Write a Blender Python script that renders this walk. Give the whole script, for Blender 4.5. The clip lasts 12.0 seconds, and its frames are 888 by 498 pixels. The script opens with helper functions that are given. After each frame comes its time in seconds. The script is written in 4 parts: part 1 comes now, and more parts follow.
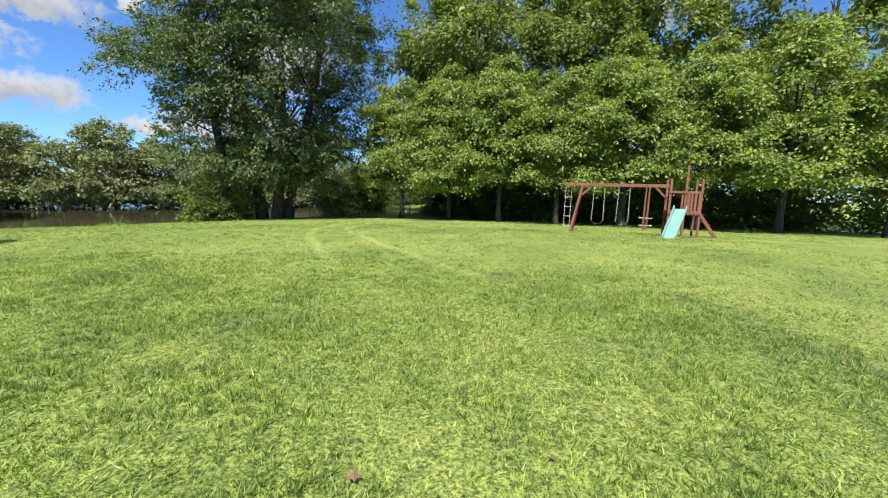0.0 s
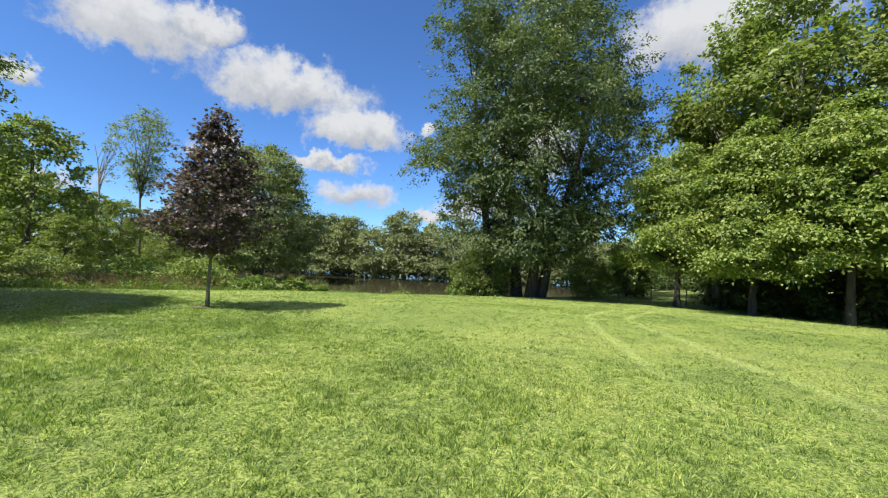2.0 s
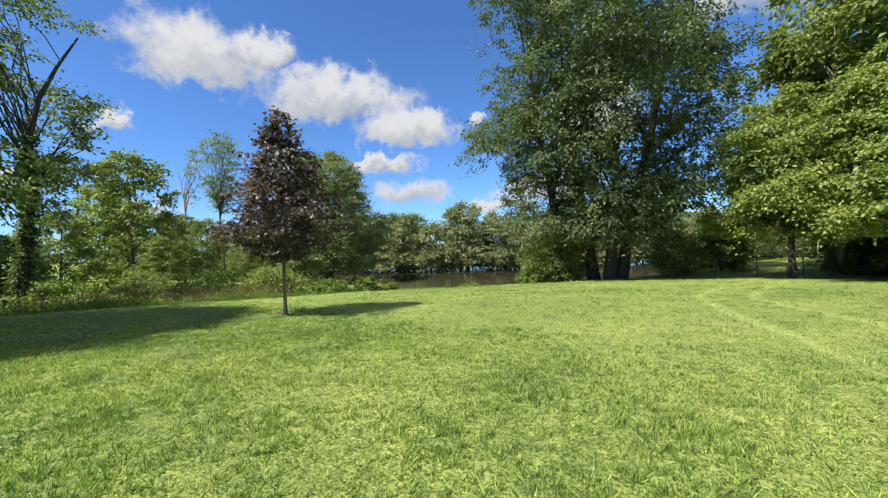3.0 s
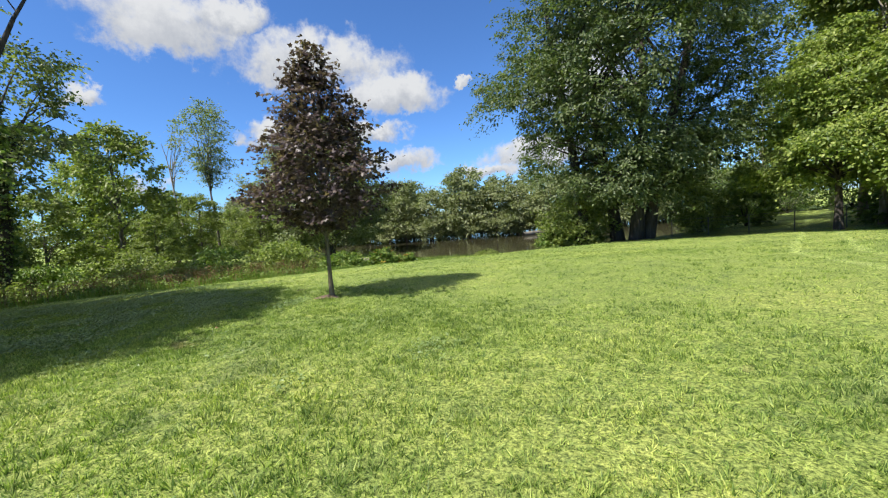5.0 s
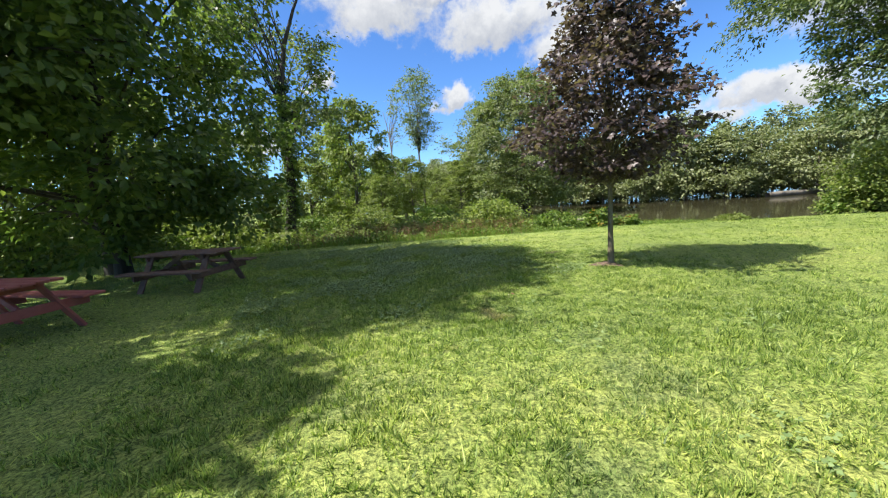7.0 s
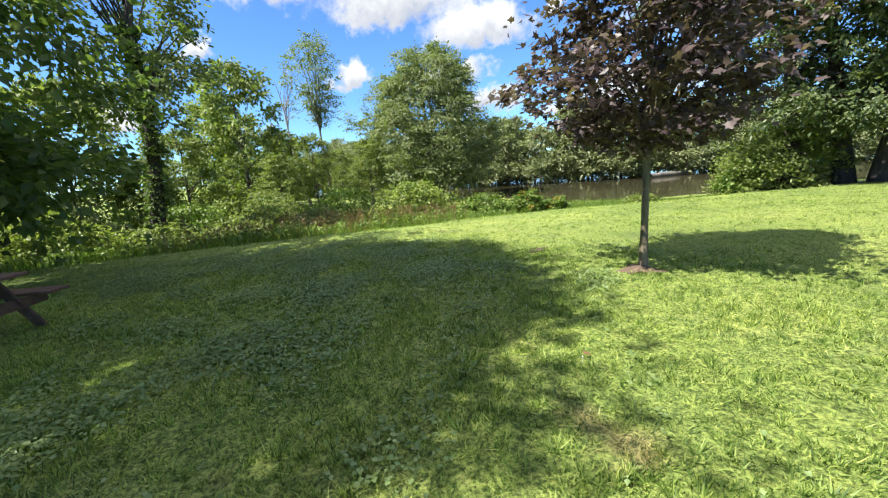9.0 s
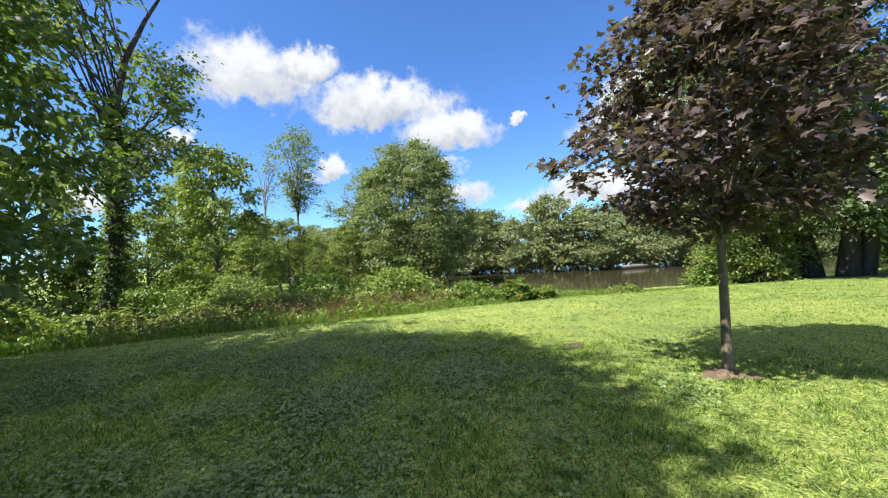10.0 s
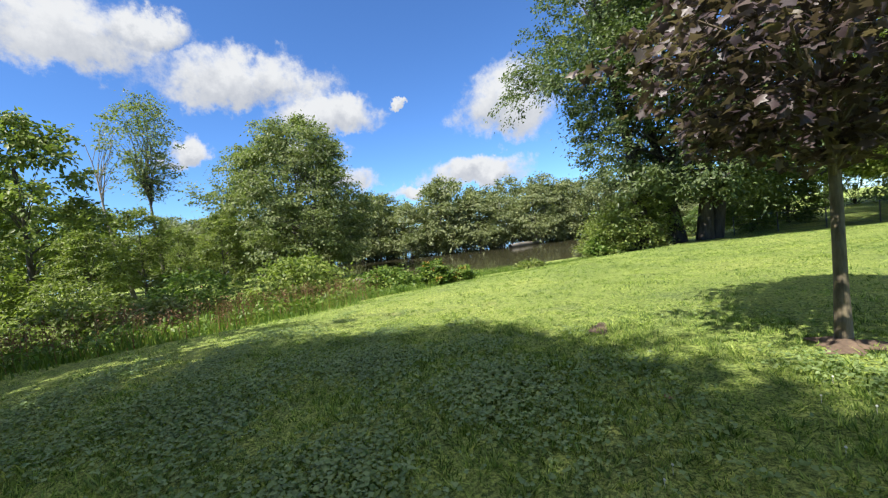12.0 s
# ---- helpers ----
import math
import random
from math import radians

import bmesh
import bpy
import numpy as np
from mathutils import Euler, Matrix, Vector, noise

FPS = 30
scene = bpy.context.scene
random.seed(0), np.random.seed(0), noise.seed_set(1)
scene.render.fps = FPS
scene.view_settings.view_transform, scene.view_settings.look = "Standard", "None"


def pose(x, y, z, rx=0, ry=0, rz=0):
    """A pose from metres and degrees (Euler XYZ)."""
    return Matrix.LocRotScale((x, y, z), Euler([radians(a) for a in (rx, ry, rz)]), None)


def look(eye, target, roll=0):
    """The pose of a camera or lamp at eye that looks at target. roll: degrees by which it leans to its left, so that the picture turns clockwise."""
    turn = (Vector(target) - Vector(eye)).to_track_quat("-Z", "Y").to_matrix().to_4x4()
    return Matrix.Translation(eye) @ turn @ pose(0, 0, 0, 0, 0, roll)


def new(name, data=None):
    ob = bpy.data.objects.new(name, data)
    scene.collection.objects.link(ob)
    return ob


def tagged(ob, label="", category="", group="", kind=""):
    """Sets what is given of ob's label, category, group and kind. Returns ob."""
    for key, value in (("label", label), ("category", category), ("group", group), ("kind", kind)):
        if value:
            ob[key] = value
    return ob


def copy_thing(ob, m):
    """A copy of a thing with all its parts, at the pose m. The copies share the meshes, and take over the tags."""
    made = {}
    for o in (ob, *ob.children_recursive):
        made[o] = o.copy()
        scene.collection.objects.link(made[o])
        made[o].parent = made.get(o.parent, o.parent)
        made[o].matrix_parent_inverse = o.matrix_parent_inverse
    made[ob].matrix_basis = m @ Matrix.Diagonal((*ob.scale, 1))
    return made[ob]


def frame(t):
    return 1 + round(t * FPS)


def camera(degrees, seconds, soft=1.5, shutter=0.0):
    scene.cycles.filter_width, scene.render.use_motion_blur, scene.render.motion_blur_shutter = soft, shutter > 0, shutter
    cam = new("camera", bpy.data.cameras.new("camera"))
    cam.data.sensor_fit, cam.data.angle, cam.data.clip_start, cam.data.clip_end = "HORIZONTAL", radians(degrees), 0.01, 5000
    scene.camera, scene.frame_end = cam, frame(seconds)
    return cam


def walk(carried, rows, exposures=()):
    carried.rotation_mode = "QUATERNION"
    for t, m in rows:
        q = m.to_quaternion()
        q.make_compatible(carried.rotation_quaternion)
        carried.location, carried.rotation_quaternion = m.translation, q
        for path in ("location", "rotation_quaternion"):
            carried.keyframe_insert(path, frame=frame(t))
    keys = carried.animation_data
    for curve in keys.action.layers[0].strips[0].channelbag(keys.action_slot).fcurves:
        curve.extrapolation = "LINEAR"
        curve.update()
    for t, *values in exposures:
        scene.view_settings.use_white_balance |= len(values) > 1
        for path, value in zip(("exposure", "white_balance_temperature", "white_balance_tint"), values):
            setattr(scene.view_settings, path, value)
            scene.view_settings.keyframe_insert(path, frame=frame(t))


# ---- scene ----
cam = camera(97.5, 12.0, soft=1.2)

PATH = [
    (0, (0.268, 0.707, 1.132), (0.199, 2.683, 0.837), 1.7),
    (0.5, (-0.277, 1.222, 1.158), (-0.785, 3.146, 0.961), 3.4),
    (1, (-0.83, 1.654, 1.145), (-1.684, 3.46, 1.057), 3.2),
    (1.5, (-1.33, 2.06, 1.181), (-2.423, 3.734, 1.221), 3.3),
    (2, (-1.877, 2.467, 1.123), (-3.057, 4.081, 1.177), 3.2),
    (2.5, (-2.471, 2.775, 1.082), (-3.954, 4.116, 1.129), 1.7),
    (3, (-3.047, 3.025, 1.058), (-4.458, 4.443, 1.063), -1.9),
    (3.5, (-3.736, 3.211, 1.047), (-5.197, 4.574, 0.965), -5.1),
    (5.5, (-6.451, 2.771, 0.997), (-7.817, 4.222, 0.828), -4.0),
    (6, (-7.032, 2.567, 0.984), (-8.69, 3.657, 0.731), -4.3),
    (6.5, (-7.655, 2.33, 0.953), (-9.494, 3.013, 0.565), -8.1),
    (7, (-8.393, 2.206, 0.945), (-10.253, 2.882, 0.657), -4.5),
    (9, (-11.391, 2.529, 0.926), (-13.019, 3.615, 0.515), -4.6),
    (9.5, (-12.047, 2.484, 0.884), (-13.702, 3.587, 0.673), -2.2),
    (10, (-12.727, 2.51, 0.844), (-14.285, 3.764, 0.87), -3.2),
    (10.5, (-13.285, 2.602, 0.818), (-14.289, 4.331, 0.855), -2.8),
    (11, (-13.797, 2.735, 0.781), (-14.695, 4.521, 0.727), -5.6),
    (11.5, (-14.398, 2.777, 0.739), (-15.361, 4.529, 0.678), -5.4),
    (12, (-15.056, 3.002, 0.666), (-16.203, 4.638, 0.579), -6.1),
]
walk(cam, [(t, look(eye, target, roll)) for t, eye, target, roll in PATH], [(0, 1.33), (6.0, 1.36), (7.0, 1.55), (9.0, 1.82), (10, 1.7), (11, 1.54), (12, 1.5)])

# ---------------------------------------------------------------- world, sun
SUN_ELEV, SUN_AZ = 54.0, 260.0          # the sun stands in the south, a little to the west
world = bpy.data.worlds.new("sky")
scene.world = world
world.use_nodes = True


def cloud_sky(nt):
    """Blue daylight sky with a deck of fair-weather cumulus, and unseen fill cloud overhead."""
    N, L = nt.nodes, nt.links
    N.clear()
    out = N.new("ShaderNodeOutputWorld")
    sky = N.new("ShaderNodeTexSky")
    sky.sky_type, sky.sun_disc = "NISHITA", False
    sky.sun_elevation, sky.sun_rotation = radians(SUN_ELEV), radians(90 - SUN_AZ)
    sky.air_density, sky.dust_density, sky.ozone_density = 0.9, 0.1, 3.5
    tint = N.new("ShaderNodeMix")
    tint.data_type, tint.blend_type = "RGBA", "MULTIPLY"
    tint.inputs[0].default_value = 1.0
    tint.inputs[7].default_value = (0.57, 0.84, 1.17, 1)
    L.new(sky.outputs[0], tint.inputs[6])
    blue = N.new("ShaderNodeBackground")
    blue.inputs[1].default_value = 0.065
    L.new(tint.outputs[2], blue.inputs[0])
    way = N.new("ShaderNodeTexCoord").outputs["Generated"]

    def math_node(op, a, b=None, c=None):
        n = N.new("ShaderNodeMath")
        n.operation = op
        for i, v in enumerate((a, b, c)):
            if v is None:
                continue
            if isinstance(v, (int, float)):
                n.inputs[i].default_value = v
            else:
                L.new(v, n.inputs[i])
        return n.outputs[0]

    def vec_node(op, a, b):
        n = N.new("ShaderNodeVectorMath")
        n.operation = op
        for i, v in enumerate((a, b)):
            if isinstance(v, tuple):
                n.inputs[i].default_value = v
            else:
                L.new(v, n.inputs[i])
        return n

    # ragged outlines: the way is pushed about by a coarse and a fine noise
    def noise_node(scale, detail, rough):
        n = N.new("ShaderNodeTexNoise")
        n.inputs["Scale"].default_value, n.inputs["Detail"].default_value, n.inputs["Roughness"].default_value = scale, detail, rough
        L.new(way, n.inputs["Vector"])
        return n
    warp = noise_node(16, 8, 0.62)
    push = vec_node("SCALE", vec_node("SUBTRACT", warp.outputs["Color"], (0.5, 0.5, 0.5)).outputs[0], (0, 0, 0))
    push.inputs[3].default_value = 0.13
    bent = vec_node("ADD", way, push.outputs[0]).outputs[0]
    field, low = None, None
    for az, el, wide, high in CLOUDS:
        a, e = radians(az), radians(el)
        c = Vector((math.cos(e) * math.cos(a), math.cos(e) * math.sin(a), math.sin(e)))
        r = Vector((math.sin(a), -math.cos(a), 0))
        u = r.cross(c)
        rel = vec_node("SUBTRACT", bent, tuple(c)).outputs[0]
        x = vec_node("DOT_PRODUCT", rel, tuple(r / math.sin(radians(wide * 1.02)))).outputs["Value"]
        y = vec_node("DOT_PRODUCT", rel, tuple(u / math.sin(radians(high * 1.06)))).outputs["Value"]
        z = vec_node("DOT_PRODUCT", rel, tuple(c * 2)).outputs["Value"]
        y2 = math_node("MULTIPLY", math_node("MULTIPLY", y, y), math_node("MULTIPLY_ADD", math_node("LESS_THAN", y, 0.0), 0.9, 1.0))
        d = math_node("ADD", math_node("MULTIPLY_ADD", x, x, y2), math_node("MULTIPLY", z, z))
        f = math_node("SUBTRACT", 1.0, d)
        g = math_node("MULTIPLY", math_node("MAXIMUM", f, 0.0), y)
        field = f if field is None else math_node("SMOOTH_MAX", field, f, 0.25)
        low = g if low is None else math_node("ADD", low, g)
    # unseen cloud added overhead, above the view, as fill light for the shade
    over = noise_node(4.5, 5, 0.6)
    sep = N.new("ShaderNodeSeparateXYZ")
    L.new(way, sep.inputs[0])
    rise = N.new("ShaderNodeMapRange")
    rise.interpolation_type = "SMOOTHSTEP"
    rise.inputs[1].default_value, rise.inputs[2].default_value = 0.56, 0.68
    rise.inputs[3].default_value, rise.inputs[4].default_value = -3.0, 0.9
    L.new(sep.outputs[2], rise.inputs[0])
    high = math_node("MULTIPLY_ADD", math_node("SUBTRACT", over.outputs[0], 0.5), 5.0, rise.outputs[0])
    field = math_node("MAXIMUM", field, math_node("MINIMUM", high, 0.9))
    fine = noise_node(9, 9, 0.66)
    dens = math_node("MULTIPLY_ADD", math_node("SUBTRACT", fine.outputs[0], 0.5), 2.4, field)
    ramp = N.new("ShaderNodeMapRange")
    ramp.interpolation_type = "SMOOTHSTEP"
    ramp.inputs[1].default_value, ramp.inputs[2].default_value = -0.08, 0.8
    L.new(dens, ramp.inputs[0])
    shade = N.new("ShaderNodeMapRange")
    shade.inputs[1].default_value, shade.inputs[2].default_value = -0.35, 0.25
    shade.inputs[3].default_value, shade.inputs[4].default_value = 0.0, 1.0
    L.new(math_node("ADD", low, math_node("MULTIPLY", math_node("SUBTRACT", fine.outputs[0], 0.5), 0.9)), shade.inputs[0])
    colour = N.new("ShaderNodeMix")
    colour.data_type = "RGBA"
    colour.inputs[6].default_value, colour.inputs[7].default_value = (0.56, 0.60, 0.68, 1), (0.93, 0.95, 0.98, 1)
    L.new(shade.outputs[0], colour.inputs[0])
    white = N.new("ShaderNodeBackground")
    white.inputs[1].default_value = 0.325
    L.new(colour.outputs[2], white.inputs[0])
    mix = N.new("ShaderNodeMixShader")
    L.new(ramp.outputs[0], mix.inputs[0])
    L.new(blue.outputs[0], mix.inputs[1])
    L.new(white.outputs[0], mix.inputs[2])
    L.new(mix.outputs[0], out.inputs[0])


# clouds: bearing and height of the middle, half width and half height, all in degrees
CLOUDS = [
    (166, 24, 9.0, 5.0), (159, 25.5, 5.0, 2.8), (149.5, 21, 11.5, 4.2), (139.5, 17, 8.0, 3.4), (129, 18.2, 1.4, 0.95),
    (114, 16.5, 7.5, 6.0), (119, 8, 9.0, 2.6), (126, 6.0, 5.5, 1.4), (139, 8.4, 6.0, 2.5), (142.5, 12.5, 6.0, 1.5),
    (157, 12.5, 3.0, 2.2), (92, 28, 11.0, 6.0), (184, 8.0, 3.6, 2.0), (175, 15.2, 2.6, 1.4), (172, 6, 4.0, 1.5),
    (70, 22, 9.0, 4.5), (205, 24, 10, 4.5), (235, 19, 9, 3.5), (40, 26, 9, 5), (300, 22, 10, 4), (0, 30, 9, 5), (185, 45, 9, 5), (110, 52, 10, 6),
]
cloud_sky(world.node_tree)
sun = new("sun", bpy.data.lights.new("sun", "SUN"))
sun.data.energy, sun.data.angle, sun.data.color = 3.6, radians(0.53), (1.0, 0.955, 0.88)
sun.matrix_world = look(Vector((math.cos(radians(SUN_AZ)), math.sin(radians(SUN_AZ)), math.tan(radians(SUN_ELEV)))) * 50, (0, 0, 0))


# ---------------------------------------------------------------- materials
def material(name):
    m = bpy.data.materials.new(name)
    m.use_nodes = True
    nt = m.node_tree
    return m, nt, nt.nodes["Principled BSDF"], nt.nodes["Material Output"]


def ramp_node(nt, source, stops):
    n = nt.nodes.new("ShaderNodeValToRGB")
    while len(n.color_ramp.elements) < len(stops):
        n.color_ramp.elements.new(0.5)
    for el, (p, c) in zip(n.color_ramp.elements, stops):
        el.position, el.color = p, (*c, 1)
    nt.links.new(source, n.inputs[0])
    return n.outputs[0]


def noise_tex(nt, scale, detail=4, rough=0.55, coord="Object", stretch=None):
    tc = nt.nodes.new("ShaderNodeTexCoord").outputs[coord]
    if stretch:
        mp = nt.nodes.new("ShaderNodeMapping")
        mp.inputs["Scale"].default_value = stretch
        nt.links.new(tc, mp.inputs[0])
        tc = mp.outputs[0]
    n = nt.nodes.new("ShaderNodeTexNoise")
    n.inputs["Scale"].default_value, n.inputs["Detail"].default_value, n.inputs["Roughness"].default_value = scale, detail, rough
    nt.links.new(tc, n.inputs["Vector"])
    return n.outputs[0]


def mix_rgb(nt, fac, a, b, kind="MIX"):
    n = nt.nodes.new("ShaderNodeMix")
    n.data_type, n.blend_type = "RGBA", kind
    for i, v in ((0, fac), (6, a), (7, b)):
        if isinstance(v, tuple):
            n.inputs[i].default_value = (*v, 1)
        elif isinstance(v, (int, float)):
            n.inputs[i].default_value = v
        else:
            nt.links.new(v, n.inputs[i])
    return n.outputs[2]


def bump(nt, bsdf, height, strength, distance):
    n = nt.nodes.new("ShaderNodeBump")
    n.inputs["Strength"].default_value, n.inputs["Distance"].default_value = strength, distance
    nt.links.new(height, n.inputs["Height"])
    nt.links.new(n.outputs[0], bsdf.inputs["Normal"])


def leaf_material(name, stops, through_light=0.35, rough=0.45, patch=0.6, spec=0.4):
    """Leaves: each its own tint, patches of tint over the crown, light let through."""
    m, nt, b, out = material(name)
    geo = nt.nodes.new("ShaderNodeNewGeometry")
    patches = noise_tex(nt, patch, 3, 0.6)
    fac = nt.nodes.new("ShaderNodeMath")
    fac.operation = "MULTIPLY_ADD"
    nt.links.new(patches, fac.inputs[0])
    fac.inputs[1].default_value = 0.9
    half = nt.nodes.new("ShaderNodeMath")
    half.operation = "MULTIPLY_ADD"
    nt.links.new(geo.outputs["Random Per Island"], half.inputs[0])
    half.inputs[1].default_value, half.inputs[2].default_value = 0.6, -0.25
    nt.links.new(half.outputs[0], fac.inputs[2])
    col = ramp_node(nt, fac.outputs[0], stops)
    nt.links.new(col, b.inputs["Base Color"])
    b.inputs["Roughness"].default_value = rough
    b.inputs["Specular IOR Level"].default_value = spec
    tr = nt.nodes.new("ShaderNodeBsdfTranslucent")
    nt.links.new(mix_rgb(nt, 1.0, col, (1.0, 1.15, 0.55), "MULTIPLY"), tr.inputs[0])
    mx = nt.nodes.new("ShaderNodeMixShader")
    mx.inputs[0].default_value = through_light
    nt.links.new(b.outputs[0], mx.inputs[1])
    nt.links.new(tr.outputs[0], mx.inputs[2])
    nt.links.new(mx.outputs[0], out.inputs[0])
    return m


def bark_material(name, dark, light, scale=6.0):
    m, nt, b, out = material(name)
    streak = noise_tex(nt, scale, 6, 0.65, stretch=(1, 1, 0.18))
    nt.links.new(ramp_node(nt, streak, [(0.35, dark), (0.7, light)]), b.inputs["Base Color"])
    b.inputs["Roughness"].default_value = 0.9
    bump(nt, b, streak, 0.8, 0.03)
    return m


LEAF_BRIGHT = leaf_material("leaf_bright_green", [(0.1, (0.075, 0.12, 0.024)), (0.45, (0.20, 0.262, 0.055)), (0.85, (0.37, 0.41, 0.11))], 0.44)
LEAF_MID = leaf_material("leaf_mid_green", [(0.1, (0.092, 0.125, 0.034)), (0.5, (0.19, 0.238, 0.062)), (0.9, (0.31, 0.34, 0.105))], 0.48)
LEAF_GREY = leaf_material("leaf_grey_green", [(0.1, (0.10, 0.13, 0.05)), (0.5, (0.185, 0.222, 0.086)), (0.9, (0.28, 0.305, 0.14))], 0.46)
LEAF_SILVER = leaf_material("leaf_silver_green", [(0.1, (0.05, 0.077, 0.03)), (0.5, (0.108, 0.145, 0.054)), (0.9, (0.195, 0.225, 0.10))], 0.40)
LEAF_DARK = leaf_material("leaf_dark_green", [(0.1, (0.064, 0.105, 0.034)), (0.5, (0.128, 0.185, 0.054)), (0.9, (0.22, 0.265, 0.08))], 0.55)
# far bank leaves: distance haze mixed into the tint, paler and greyer
LEAF_FAR_HAZY = leaf_material("leaf_far_hazy_green", [(0.1, (0.13, 0.155, 0.07)), (0.5, (0.215, 0.245, 0.108)), (0.9, (0.29, 0.31, 0.145))], 0.35, patch=0.12)
LEAF_PURPLE = leaf_material("leaf_dark_purple", [(0.1, (0.045, 0.03, 0.037)), (0.5, (0.09, 0.061, 0.067)), (0.75, (0.152, 0.11, 0.098)), (0.95, (0.19, 0.165, 0.092))], 0.45, 0.45, 1.5, 0.6)
CLOVER = leaf_material("clover_leaf", [(0.1, (0.12, 0.18, 0.062)), (0.5, (0.20, 0.28, 0.098)), (0.9, (0.29, 0.36, 0.145))], 0.3, 0.4)
WEED = leaf_material("weed_green", [(0.1, (0.06, 0.11, 0.015)), (0.5, (0.12, 0.20, 0.03)), (0.9, (0.24, 0.28, 0.06))], 0.35)
FLOWER = leaf_material("flower_orange", [(0.1, (0.30, 0.12, 0.03)), (0.6, (0.45, 0.25, 0.04)), (0.95, (0.5, 0.4, 0.08))], 0.3)
BARK_GREY = bark_material("bark_grey", (0.05, 0.042, 0.033), (0.17, 0.15, 0.12))
BARK_DARK = bark_material("bark_dark", (0.022, 0.018, 0.014), (0.075, 0.062, 0.05))
BARK_YOUNG = bark_material("bark_young", (0.07, 0.056, 0.033), (0.25, 0.205, 0.128), 14.0)
BARK_PALE = bark_material("bark_pale", (0.16, 0.14, 0.11), (0.36, 0.33, 0.27))


def grass_colour(nt):
    """Lawn greens in world metres: fine flecks, clover patches, pale mown wheel tracks, dry spots."""
    big = noise_tex(nt, 0.33, 4, 0.6)
    mid = noise_tex(nt, 1.9, 4, 0.6)
    col = ramp_node(nt, big, [(0.3, (0.19, 0.242, 0.063)), (0.5, (0.268, 0.317, 0.084)), (0.7, (0.35, 0.372, 0.11))])
    col = mix_rgb(nt, ramp_node(nt, mid, [(0.52, (0, 0, 0)), (0.68, (0.42, 0.42, 0.42))]), col, (0.14, 0.19, 0.06))
    fescue = noise_tex(nt, 0.9, 4, 0.65, stretch=(1.0, 0.8, 1.0))
    col = mix_rgb(nt, ramp_node(nt, fescue, [(0.56, (0, 0, 0)), (0.70, (0.5, 0.5, 0.5))]), col, (0.16, 0.195, 0.085))
    tufts = noise_tex(nt, 13, 4, 0.75)
    col = mix_rgb(nt, 1.0, col, ramp_node(nt, tufts, [(0.34, (0.60, 0.68, 0.66)), (0.5, (1.0, 1.0, 1.0)), (0.66, (1.32, 1.24, 1.25))]), "MULTIPLY")
    # two pale pressed wheel tracks of a mower, running away to the north-west
    sep = nt.nodes.new("ShaderNodeSeparateXYZ")
    nt.links.new(nt.nodes.new("ShaderNodeTexCoord").outputs["Object"], sep.inputs[0])

    def calc(op, *values):
        n = nt.nodes.new("ShaderNodeMath")
        n.operation = op
        for i, v in enumerate(values):
            if isinstance(v, (int, float)):
                n.inputs[i].default_value = v
            else:
                nt.links.new(v, n.inputs[i])
        return n.outputs[0]
    bend = calc("POWER", calc("MAXIMUM", calc("SUBTRACT", 19.0, sep.outputs[1]), 0.0), 1.35)
    wob = calc("MULTIPLY_ADD", noise_tex(nt, 0.5, 3), 0.5, -0.25)
    for start, run in ((-6.3, 0.165), (-4.9, 0.205)):
        off = calc("ABSOLUTE", calc("SUBTRACT", calc("SUBTRACT", calc("ADD", sep.outputs[0], wob), start), calc("MULTIPLY", bend, run)))
        band = nt.nodes.new("ShaderNodeMapRange")
        band.interpolation_type = "SMOOTHSTEP"
        band.inputs[1].default_value, band.inputs[2].default_value, band.inputs[3].default_value, band.inputs[4].default_value = 0.04, 0.24, 0.65, 0.0
        nt.links.new(off, band.inputs[0])
        reach = nt.nodes.new("ShaderNodeMapRange")
        reach.inputs[1].default_value, reach.inputs[2].default_value = 5.0, 11.0
        nt.links.new(sep.outputs[1], reach.inputs[0])
        col = mix_rgb(nt, calc("MULTIPLY", band.outputs[0], calc("MULTIPLY", reach.outputs[0], mid)), col, (0.52, 0.56, 0.22))
    dry = noise_tex(nt, 0.75, 5, 0.7)
    return mix_rgb(nt, ramp_node(nt, dry, [(0.64, (0, 0, 0)), (0.76, (0.75, 0.75, 0.75))]), col, (0.34, 0.27, 0.13))


def lawn_material():
    m, nt, b, out = material("lawn")
    col = grass_colour(nt)
    fine = noise_tex(nt, 34, 4, 0.8)
    # fine dark flecks put the shade between blades into the ground colour
    col = mix_rgb(nt, 1.0, col, ramp_node(nt, fine, [(0.39, (0.22, 0.29, 0.2)), (0.59, (1.32, 1.36, 1.24))]), "MULTIPLY")
    nt.links.new(col, b.inputs["Base Color"])
    b.inputs["Roughness"].default_value, b.inputs["Specular IOR Level"].default_value = 0.85, 0.2
    bump(nt, b, fine, 0.8, 0.05)
    return m


